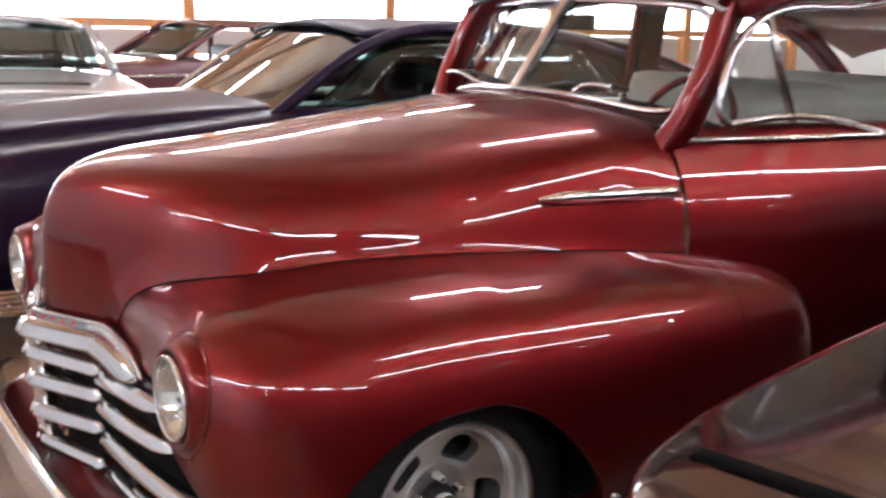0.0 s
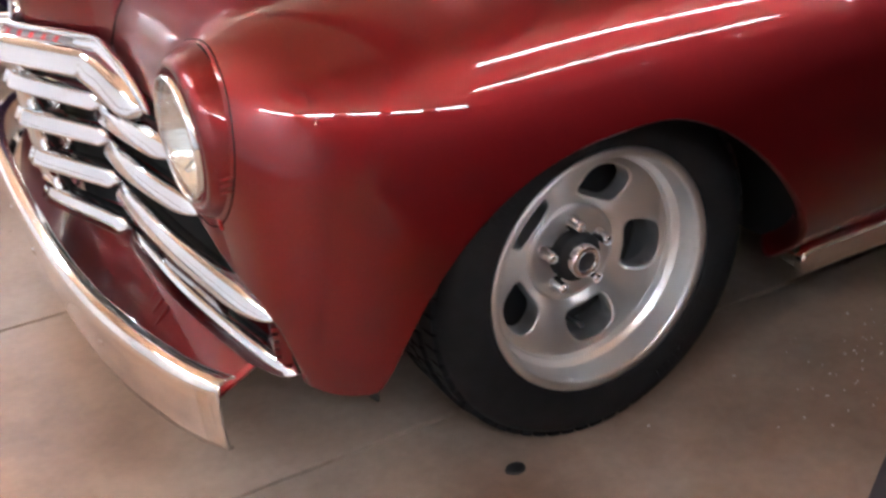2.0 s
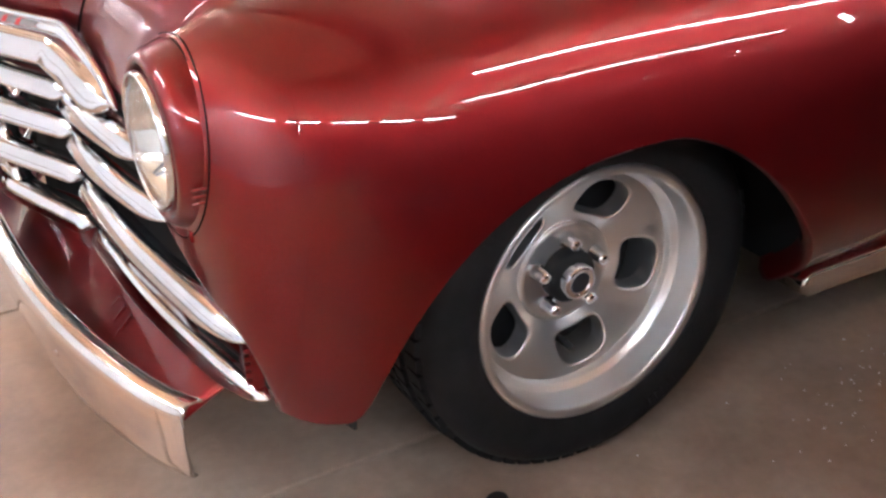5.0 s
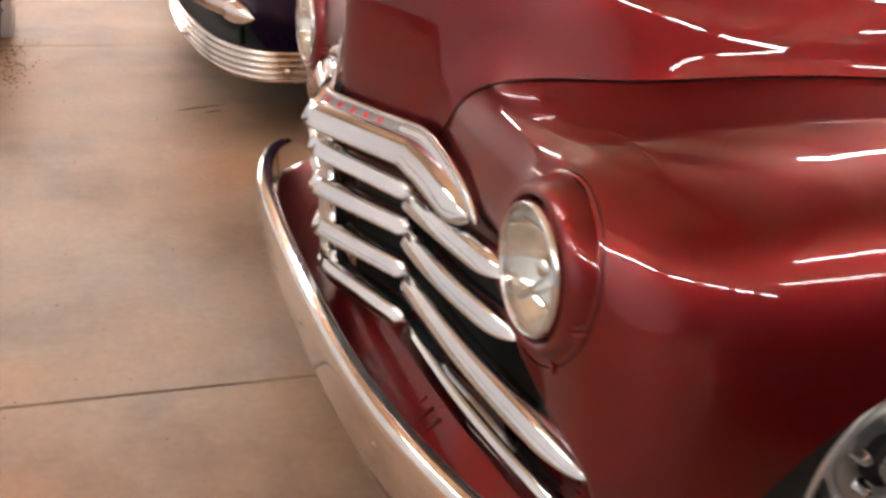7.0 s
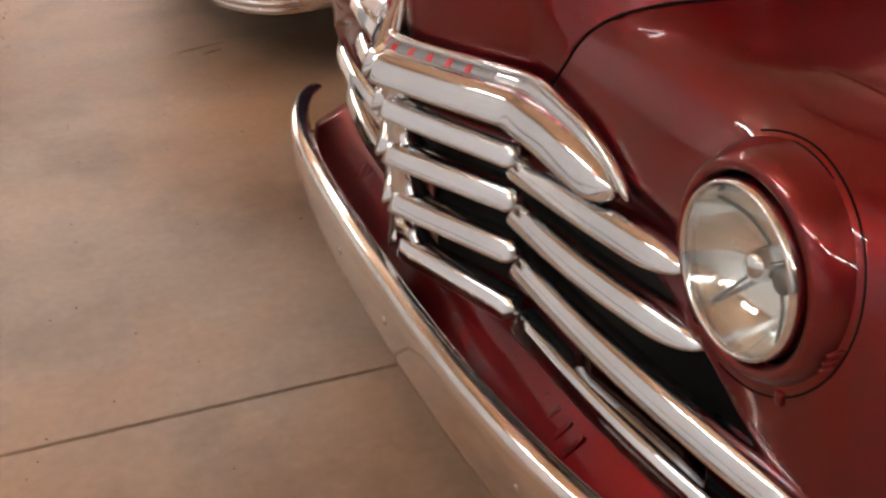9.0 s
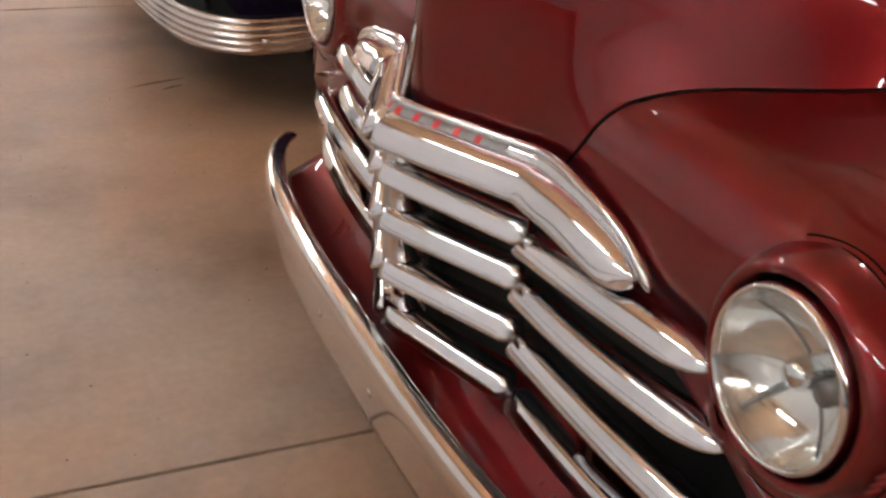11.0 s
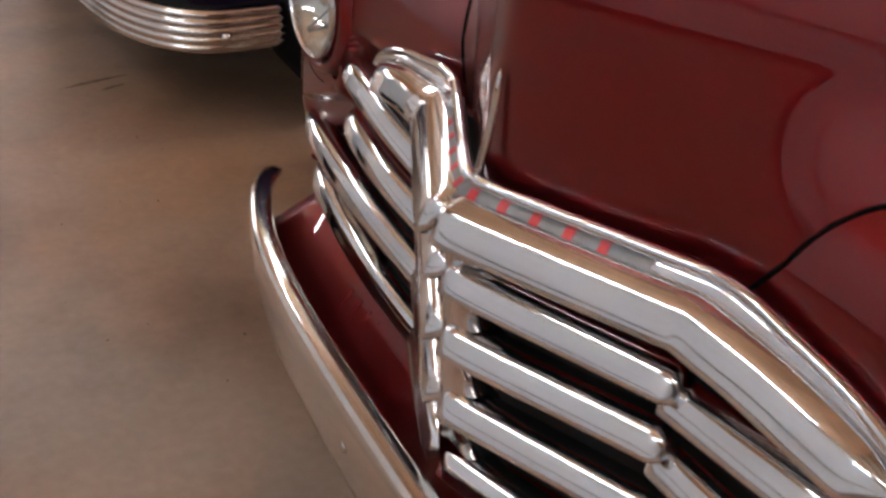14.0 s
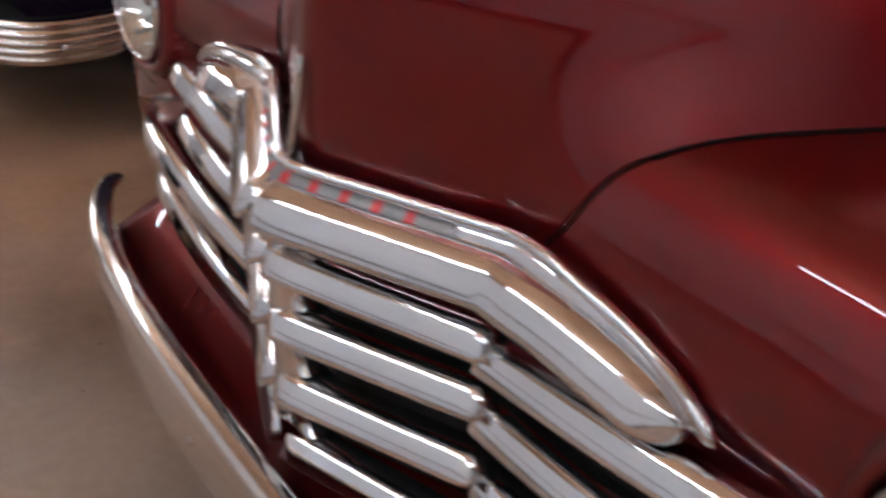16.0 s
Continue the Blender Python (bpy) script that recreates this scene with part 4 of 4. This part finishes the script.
for v in np.linspace(0, 1, 14):
    rows.append([((float(bump_x(min(abs(y), 0.76))) + 0.035) * (1 - v) + (-0.58 + 0.16 * y * y - 0.09 * max(0, 0.2 - abs(y)) / 0.2) * v, y, 0.175 + 0.165 * v + 0.06 * (1 - v) * (y / 0.7) ** 4) for y in np.linspace(-0.755, 0.755, 64)])
pan = part("gravel_pan", grid(rows, flip=True), RED, coupe, thick=0.004)
for s in (-1, 1):
    for k in range(4):
        part("pan_rib", move(box(-0.04, 0.04, -0.004, 0.004, -0.0025, 0.0015, 0.0012), pose(-0.655, s * (0.36 + 0.034 * k), 0.248, 0, -48, s * 8)), RED, coupe)

# running boards
for s in (-1, 1):
    layers = []
    for y, inset in ((0.79, 0.0), (0.856, 0.0), (0.861, 0.002), (0.863, 0.006), (0.864, 0.014)):
        layers.append([])
        for k in range(28):
            a = math.pi * (k + 0.5) / 28 * 2 + math.pi / 2
            end = 0.492 if math.cos(a) < 0 else 2.38
            layers[-1].append((end + (0.026 - inset) * math.cos(a), s * y, 0.188 + (0.026 - inset) * math.sin(a)))
    part("running_board", capped(layers, flip=s > 0), WORN, coupe)
    part("rocker_panel", box(0.50, 2.4, s * 0.815 - 0.025, s * 0.815 + 0.025, 0.165, 0.34, 0.012), RED, coupe)
    # Near-black box, the shade below the doors in its colour.
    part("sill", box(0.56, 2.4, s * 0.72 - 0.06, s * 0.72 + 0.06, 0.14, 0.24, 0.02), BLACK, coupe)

# ---- the purple car ----
purple = thing("purple_custom_car", "dark purple custom coupe with a ribbed chrome bumper", "car")
PY = 2.55
p_top = curve([-0.9, -0.6, -0.34, 0.03, 0.6, 1.2], [0.93, 0.965, 0.99, 1.022, 1.058, 1.075])


def p_hood(x, y, z):
    w = np.sqrt((y - PY) ** 2 + 0.0002)
    return smooth_max(0.03, z - p_top(x) + 0.10 * w**2, w - 0.64 - 0.06 * np.clip(x, -0.6, 0.6), -0.74 + 0.55 * w**2 - x, x - 1.2, 0.45 - z)


rows = skin(p_hood, np.linspace(-0.4, 0.8, 40), lambda x: (PY, 0.8), -60, 240, 90, nose=84, nose_rows=34)
shell("hood", rows, p_hood, PURPLE, purple)


def p_side(x, y, z):
    w = PY - y
    return smooth_max(0.05, z - 0.93 - 0.1 * np.clip(x, -0.6, 0.9), w - 0.93 + 0.35 * (z - 0.55) ** 2 + 0.09 * np.clip((-0.05 - x) / 0.2, 0, 1) * np.clip((0.46 - z) / 0.1, 0, 1), -0.66 + 0.5 * np.maximum(w - 0.5, 0) ** 2 + 0.5 * (z - 0.7) ** 2 - x, x - 4, 0.2 - w, 0.15 - z)


rows = skin(p_side, np.linspace(-0.35, 4, 70), lambda x: (PY - 0.68, 0.70), 165, -75, 70, lambda x: 0 * x + 0.24, nose=80, nose_rows=26)
shell("body_side", rows, p_side, PURPLE, purple)
shell("body_side", [np.asarray(r) * (1, -1, 1) + (0, 2 * PY, 0) for r in rows], lambda x, y, z: p_side(x, 2 * PY - y, z), PURPLE, purple)
part("valance", grid([[(-0.56 + 0.45 * u * u, PY + 0.85 * u, z) for u in np.linspace(-1, 1, 30)] for z in np.linspace(0.26, 0.6, 6)]), PURPLE, purple, thick=0.01)
for s in (-1, 1):
    h = group("headlight", purple, pose(-0.60, PY + s * 0.74, 0.72, 0, 0, -90), "round headlight with a chrome ring")
    part("chrome_ring", lathe([(0.125, 0.06), (0.122, 0.0), (0.112, -0.01), (0.1, -0.004), (0.098, 0.01)], 48), CHROME, h)
    part("reflector", lathe([(0.099, 0.0), (0.07, 0.04), (0.0, 0.06)], 40), CHROME, h)
    part("lens", lathe([(0.099, -0.002), (0.06, -0.014), (0.0, -0.02)], 40), LENS, h)
HALF_PLAN = [(-0.31, -0.868), (-0.42, -0.892), (-0.53, -0.885), (-0.61, -0.82), (-0.675, -0.68), (-0.715, -0.45), (-0.738, -0.2)]
plan = path([(x, PY + y, 0.285) for x, y in HALF_PLAN] + [(-0.745, PY, 0.285)] + [(x, PY - y, 0.285) for x, y in reversed(HALF_PLAN)], 120)
prof = [(-0.006, -0.055)]
for i in range(51):
    u = i / 50
    prof.append((0.007 * abs(math.sin(math.pi * 5 * u)) ** 0.6 + 0.010 * (1 - (2 * u - 1) ** 2), -0.055 + 0.11 * u))
prof.append((-0.006, 0.055))
pbm = group("front_bumper", purple, label="ribbed chrome bumper, slightly dull")
part("face_bar", sweep(plan, [(-a, b) for a, b in prof]), WORN, pbm)
for k in (8, 42, 77, 111):
    way = plan[k + 1] - plan[k - 1]
    yaw = math.degrees(math.atan2(way[1], way[0]))
    part("bolt", move(lathe([(0.012, 0.006), (0.012, -0.004), (0.006, -0.01), (0, -0.011)], 12), pose(*plan[k], 0, 0, yaw + 180) @ pose(0, -0.018, -0.01)), CHROME, pbm)
    part("bumper_iron", move(box(-0.02, 0.02, 0.01, 0.2, -0.02, 0.02, 0.005), pose(*plan[k], 0, 0, yaw + 180)), DARKTRIM, pbm, smooth=False)
pan = []
for p in plan[::2]:
    u = (p[1] - PY) / 0.9
    pan.append([(p[0] + 0.02 * (1 - abs(u)), PY + u * 0.875, 0.315), (p[0] * 0.5 + 0.5 * (-0.56 + 0.45 * u * u) + 0.02, PY + u * 0.86, 0.33), (-0.56 + 0.45 * u * u + 0.03, PY + u * 0.84, 0.33)])
part("splash_pan", grid(pan), BLACK, purple, thick=0.006)
pg = group("grille", purple, label="chrome grille bar with bullet ends")
part("grille_bar", sweep(path([(-0.605, PY - 0.75, 0.44), (-0.665, PY - 0.6, 0.44), (-0.74, PY - 0.3, 0.45), (-0.77, PY, 0.45), (-0.74, PY + 0.3, 0.45), (-0.665, PY + 0.6, 0.44), (-0.605, PY + 0.75, 0.44)], 50), ring(0.035, 14), scale=blunt(0.05, 0.95)), WORN, pg)
for s in (-1, 1):
    part("bullet", move(lathe([(0.0, -0.09), (0.03, -0.05), (0.045, 0.0), (0.048, 0.04), (0.04, 0.06), (0.0, 0.06)], 24), pose(-0.60, PY + s * 0.775, 0.44, 0, 0, 20 if s < 0 else 160)), WORN, pg)
    part("strut", rod([(-0.583, PY + s * 0.70, 0.315), (-0.597, PY + s * 0.735, 0.42)], 0.012), DARKTRIM, pg)
# Near-black sheet with the shade of the grille opening in its colour.
part("grille_void", grid([[(-0.61 + 0.3 * u * u, PY + 0.70 * u, z) for u in np.linspace(-1, 1, 20)] for z in (0.30, 0.45, 0.56)]), BLACK, pg, thick=0.01)
part("upper_moulding", sweep(path([(-0.63, PY - 0.55, 0.57), (-0.72, PY, 0.60), (-0.63, PY + 0.55, 0.57)], 30), ring(0.018, 10)), CHROME, pg)
rows = [[(x + 0.18 * (abs(y) / 0.66) ** 2, PY + y, z) for x, z in zip(np.linspace(0.60, 1.26, 10), np.linspace(1.0, 1.385, 10))] for y in np.linspace(-0.66, 0.66, 16)]
part("windshield_glass", grid(rows), MIRRORED, purple, thick=0.004)
rows = [[(x, PY + y, 1.44 - 0.12 * y * y - 0.5 * max(0, 1.5 - x) ** 2 - 0.13 * max(0, x - 2.3) ** 2) for x in np.linspace(1.27, 4, 50)] for y in np.linspace(-0.66, 0.66, 24)]
part("roof", grid(rows), PURPLE, purple, thick=0.02)
for s in (-1, 1):
    strut("windshield_pillar", [(0.66, PY + s * 0.73, 0.90), (0.92, PY + s * 0.72, 1.09), (1.12, PY + s * 0.70, 1.225), (1.40, PY + s * 0.68, 1.35), (1.95, PY + s * 0.66, 1.39), (2.6, PY + s * 0.66, 1.34), (3.4, PY + s * 0.68, 1.12), (3.9, PY + s * 0.7, 0.98)], 0.042 if s < 0 else 0.016, 0.03 if s < 0 else 0.014, PURPLE if s < 0 else CHROME, up=(0, 0.3, 1), parent=purple)
    part("side_window", grid([[(x, PY + s * (0.74 - 0.15 * (z - 1.0)), z) for x in np.linspace(0.95 + (z - 1.0) * 1.2, 3.0 - (z - 1.0) * 1.0, 8)] for z in np.linspace(1.0, 1.34, 5)]), SHADED, purple, thick=0.004)
rows = [[(p[0] + 0.03, PY + (p[1] - PY) * 0.96, p[2] - 0.035) for p in r] for r in rows]
part("headlining", grid(rows), DARKTRIM, purple, thick=0.004)
part("cabin_floor", box(0.7, 3.6, PY - 0.75, PY + 0.75, 0.3, 0.34), DARKTRIM, purple, smooth=False)
part("dashboard", box(0.8, 1.2, PY - 0.7, PY + 0.7, 0.7, 1.0, 0.04), DARKTRIM, purple)
TEAL = mat("blue_grey_vinyl", (0.10, 0.16, 0.2), rough=0.5, noise_amount=0.1)
for y in (-0.35, 0.35):
    seat = group("bucket_seat", purple, label="blue-grey vinyl seat")
    part("backrest", move(box(-0.08, 0.08, -0.25, 0.25, 0, 0.6, 0.06), pose(1.9, PY + y, 0.5, 0, 12, 0)), TEAL, seat)
    part("cushion", box(1.4, 1.9, PY + y - 0.25, PY + y + 0.25, 0.4, 0.62, 0.05), TEAL, seat)
for x in (0.0, 2.95):
    for s in (-1, 1):
        w = group("wheel", purple, pose(x, PY + s * 0.82, 0.31, 0, 0, 0 if s < 0 else 180), "black tyre on a steel wheel")
        part("tyre", lathe([(0.19, 0.1), (0.2, 0.0), (0.25, -0.01), (0.29, 0.0), (0.31, 0.03), (0.31, 0.17), (0.28, 0.2), (0.19, 0.19)], 48), RUBBER, w)
        part("hubcap", lathe([(0.2, 0.01), (0.17, 0.0), (0.1, -0.02), (0.0, -0.03)], 40), CHROME, w)

# ---- the dark car ----
dark = thing("dark_parked_car", "dark maroon parked car with a rectangular headlight and chrome trim", "car", (-0.337, -1.572, 0), 9.4)
d_nose = lambda y: 0.055 - 0.30 * (1 - ((y + 0.92) / 0.92) ** 2)


def d_field(x, y, z):
    w = np.abs(y + 0.92)
    return smooth_max(0.014, z - 0.795 - 0.035 * np.clip(x, 0, 1.6) - 0.015 * (1 - (w / 0.92) ** 2), w - 0.92 + 0.14 * np.exp(-np.clip(x, -0.15, 4) / 0.22) + 0.2 * (z - 0.6) ** 2, d_nose(y) + 0.10 * (0.79 - z) - x, x - 4.5, 0.2 - z)


rows = skin(d_field, np.linspace(0.4, 4.4, 50), lambda x: (-0.92, 0.5), -62, 242, 130, nose=86, nose_rows=70)
shell("body", rows, d_field, DARKCAR, dark)
DIMMED = mat("dull_reflector", (0.55, 0.60, 0.66), rough=0.32, metal=0.7, rough_var=0.12, noise_scale=60, bump=0.3, bump_scale=50)
for y0 in (-0.285, -1.555):
    lampg = group("headlight", dark, pose(d_nose(y0) + 0.008, y0, 0.683, 0, 4, -22 if y0 > -1 else 22), "clear rectangular headlight")
    part("housing", box(0.002, 0.05, -0.1, 0.1, -0.062, 0.062, 0.008), BLACK, lampg)
    bowl = []
    for v in np.linspace(-1, 1, 17):
        bowl.append([(-0.016 + 0.017 * (1 - v * v) * (1 - u * u) + 0.0012 * math.cos(9 * u * math.pi), 0.083 * u, 0.05 * v) for u in np.linspace(-1, 1, 55)])
    part("reflector", grid(bowl), DIMMED, lampg, thick=0.002)
    part("lens", box(-0.024, -0.017, -0.085, 0.085, -0.052, 0.052, 0.003), LENS, lampg)
    rim = (box(-0.018, 0.05, -0.122, 0.122, 0.066, 0.098, 0.004), box(-0.018, 0.05, -0.122, 0.122, -0.090, -0.066, 0.004), box(-0.018, 0.05, 0.106, 0.122, -0.064, 0.064, 0.004), box(-0.018, 0.05, -0.122, -0.106, -0.064, 0.064, 0.004))
    for a in rim:
        part("bezel", a, SATIN if a is rim[0] else DARKCAR, lampg)
hoodz = lambda x, y: 0.795 + 0.035 * x + 0.015 * (1 - ((y + 0.92) / 0.92) ** 2)
part("hood_gap", sweep([(0.16, y, hoodz(0.16, y) - 0.004) for y in np.linspace(-0.16, -1.68, 40)], [(-0.022, 0), (-0.02, 0.008), (0.02, 0.008), (0.022, 0)]), GAP, dark)
part("hood_corner_trim", box(0.140, 0.160, -0.136, -0.119, 0.785, 0.803, 0.005), CHROME, dark)
part("corner_trim", box(-0.014, -0.006, -0.147, -0.139, 0.772, 0.786, 0.003), CHROME, dark)
part("bumper", sweep(path([(0.3, -0.01, 0.42), (0.06, -0.09, 0.42), (-0.15, -0.45, 0.42), (-0.24, -0.92, 0.42), (-0.15, -1.39, 0.42), (0.06, -1.75, 0.42), (0.3, -1.83, 0.42)], 50), [(0.03, -0.06), (0.04, 0), (0.03, 0.06), (-0.03, 0.06), (-0.03, -0.06)]), DARKTRIM, dark)
part("windshield_glass", grid([[(x, y, z) for x, z in zip(np.linspace(1.55, 2.2, 6), np.linspace(0.84, 1.3, 6))] for y in np.linspace(-1.65, -0.2, 8)]), GLASS, dark, thick=0.004)
part("roof", box(2.2, 3.6, -1.6, -0.25, 1.28, 1.36, 0.03), DARKCAR, dark)
for y in (-0.25, -1.6):
    part("roof_pillar", rod([(1.6, y + (0.08 if y > -1 else -0.08), 0.84), (2.25, y, 1.3)], 0.03), DARKCAR, dark)
    part("roof_pillar", rod([(4.1, y + (0.08 if y > -1 else -0.08), 0.9), (3.55, y, 1.3)], 0.03), DARKCAR, dark)
for x in (0.8, 3.6):
    for s in (0, 1):
        w = group("wheel", dark, pose(x, -0.06 - 1.72 * s, 0.31, 0, 0, 180 if s == 0 else 0), "black tyre on a steel wheel")
        part("tyre", lathe([(0.19, 0.1), (0.2, 0.0), (0.25, -0.01), (0.29, 0.0), (0.31, 0.03), (0.31, 0.17), (0.28, 0.2), (0.19, 0.19)], 40), RUBBER, w)
        part("hubcap", lathe([(0.2, 0.01), (0.17, 0.0), (0.1, -0.02), (0.0, -0.03)], 32), CHROME, w)


# ---- cars further off ----
def far_car(name, label, material, place, turn, long, wide, belt, top, trim):
    ob = thing(name, label, "car", place, turn)
    h = wide / 2

    def field(x, y, z):
        w = np.abs(y)
        hoodz = belt - 0.06 * np.clip(1.4 - x, 0, 1.4)
        return smooth_max(0.03, z - hoodz + 0.05 * w**2, w - h + 0.2 * (z - 0.6) ** 2, -x, x - long, 0.22 - z)

    shell("body", skin(field, np.linspace(0.5, long - 0.05, 30), lambda x: (0, 0.6), -58, 238, 80, nose=84, nose_rows=24), field, material, ob)
    part("hood_scoop", box(0.35, 0.75, -0.45, 0.45, belt - 0.12, belt - 0.055, 0.015), DARKTRIM, ob)
    rows = [[(x, y, top - 0.02 - 0.12 * (abs(y) / h) ** 2.5 - 0.3 * max(0, 2.3 - x) ** 2 - 0.2 * max(0, x - long + 1.9) ** 2) for y in np.linspace(-h + 0.17, h - 0.17, 20)] for x in np.linspace(1.95, long - 1.3, 24)]
    part("roof", grid(rows), material, ob, thick=0.03)
    part("windshield_glass", grid([[(x, y, z) for x, z in zip(np.linspace(1.45, 2.02, 5), np.linspace(belt, top - 0.05, 5))] for y in np.linspace(-h + 0.2, h - 0.2, 6)]), SHADED, ob, thick=0.004)
    for s in (-1, 1):
        part("roof_pillar", rod([(1.4, s * (h - 0.1), belt - 0.02), (2.0, s * (h - 0.19), top - 0.07)], 0.035), trim, ob)
        part("door_pillar", rod([(2.7, s * (h - 0.1), belt - 0.02), (2.65, s * (h - 0.21), top - 0.04)], 0.035), trim, ob)
        part("rear_pillar", rod([(long - 1.0, s * (h - 0.1), belt - 0.02), (long - 1.65, s * (h - 0.21), top - 0.04)], 0.05), trim, ob)
        part("belt_moulding", rod([(0.2, s * (h + 0.002), belt - 0.2), (long - 0.3, s * (h + 0.002), belt - 0.18)], 0.012), CHROME, ob)
        lampg = group("headlight", ob, pose(-0.01, s * (h - 0.25), 0.68, 0, 0, -90))
        part("chrome_ring", lathe([(0.1, 0.03), (0.1, -0.005), (0.085, -0.008), (0.083, 0.004)], 32), CHROME, lampg)
        part("lens", lathe([(0.084, -0.002), (0.0, -0.015)], 32), LENS, lampg)
        for x in (0.85, long - 1.0):
            w = group("wheel", ob, pose(x, s * (h - 0.02), 0.31, 0, 0, 0 if s < 0 else 180), "black tyre on a steel wheel")
            part("tyre", lathe([(0.19, 0.1), (0.2, 0.0), (0.25, -0.01), (0.29, 0.0), (0.31, 0.03), (0.31, 0.17), (0.28, 0.2), (0.19, 0.19)], 32), RUBBER, w)
            part("hubcap", lathe([(0.2, 0.01), (0.17, 0.0), (0.0, -0.03)], 24), CHROME, w)
    part("front_bumper", box(-0.12, 0.0, -h + 0.02, h - 0.02, 0.38, 0.52, 0.03), CHROME, ob)
    part("dashboard", box(1.5, 1.75, -h + 0.2, h - 0.2, 0.6, belt - 0.01, 0.04), DARKTRIM, ob)
    part("bench_seat", box(2.6, 2.8, -h + 0.25, h - 0.25, 0.4, belt + 0.1, 0.06), TEAL, ob)
    return ob


far_car("silver_sedan", "silver and white sedan with a dark hood vent", SILVER, (0.35, 4.75, 0), 86, 4.9, 1.9, 1.0, 1.40, SILVER)
far_car("maroon_pickup", "faded maroon car with chrome mirrors", MAROON, (1.25, 9.3, 0), 8, 4.8, 1.8, 0.99, 1.40, MAROON)

# ---- small things by the wall ----
post = thing("white_post", "white painted concrete post base", "post", (-1.515, 3.37, 0))
part("post_body", box(-0.2, 0.13, -0.15, 0.15, 0, 1.1, 0.02), WALLM, post)
bucket = thing("bucket", "black plastic bucket standing by a white post", "bucket", (-1.55, 2.98, 0))
rows = [[(r * math.cos(a), r * math.sin(a), z) for a in np.linspace(0, 2 * math.pi, 33)[:-1]] for r, z in ((0.0, 0.01), (0.11, 0.01), (0.115, 0.0), (0.14, 0.25), (0.15, 0.26), (0.15, 0.28), (0.138, 0.28), (0.112, 0.03), (0.0, 0.025))]
part("pail", grid(rows, True), DARKTRIM, bucket)
for z, r in ((0.18, 0.137), (0.23, 0.142)):
    part("hoop", grid([[((r + 0.006 * math.cos(b)) * math.cos(a), (r + 0.006 * math.cos(b)) * math.sin(a), z + 0.006 * math.sin(b)) for b in np.linspace(0, 2 * math.pi, 7)[:-1]] for a in np.linspace(0, 2 * math.pi, 41)], True), DARKTRIM, bucket)


# ---- grit and scuffs on the floor ----
def flakes(name, label, material, count, area, size, seed):
    rng = random.Random(seed)
    geo = []
    for _ in range(count):
        x, y = rng.gauss(area[0], area[2]), rng.gauss(area[1], area[3])
        r, a = size * rng.uniform(0.5, 1.4), rng.uniform(0, 3.1)
        base = [(x + r * rng.uniform(0.6, 1) * math.cos(a + k * 1.571), y + r * rng.uniform(0.4, 1) * math.sin(a + k * 1.571), 0.0005) for k in range(4)]
        geo.append((base + [(x, y, 0.0005 + r * 0.5)], [(0, 1, 4), (1, 2, 4), (2, 3, 4), (3, 0, 4)]))
    return tagged(part(name, join(*geo), material, smooth=False), label, "grit", kind="stuff")


flakes("floor_grit", "scattered pale grit on the concrete floor", WALLM, 140, (0.75, -0.98, 0.22, 0.09), 0.0035, 3)
flakes("floor_grit", "scattered dark grit on the concrete floor", BLACK, 60, (-0.9, 1.2, 0.35, 0.9), 0.003, 5)
RUST = mat("rusty_dirt", (0.16, 0.07, 0.035), rough=0.9, noise_amount=0.4, noise_scale=40)
flakes("rust_dirt", "scattered rusty dirt at the foot of a post", RUST, 260, (-1.40, 2.80, 0.05, 0.22), 0.006, 8)
SCUFF = mat("dark_scuff", (0.17, 0.12, 0.085), rough=0.8, noise_amount=0.4, noise_scale=60)
for a, b, w in (((-0.80, 2.10), (-0.60, 2.17), 0.006), ((-0.70, 2.06), (-0.62, 2.10), 0.004), ((-0.30, -1.02), (-0.16, -0.99), 0.004)):
    pts = path([(a[0], a[1], 0.001), ((a[0] + b[0]) / 2, (a[1] + b[1]) / 2 + 0.006, 0.001), (b[0], b[1], 0.001)], 12)
    tagged(part("floor_scuff", sweep(pts, [(w, -0.001), (w * 0.6, 0.0012), (-w * 0.6, 0.0012), (-w, -0.001)], scale=lambda u: 0.15 + math.sin(math.pi * u)), SCUFF), "thin dark scuff mark on the concrete floor", "scuff", kind="structure")
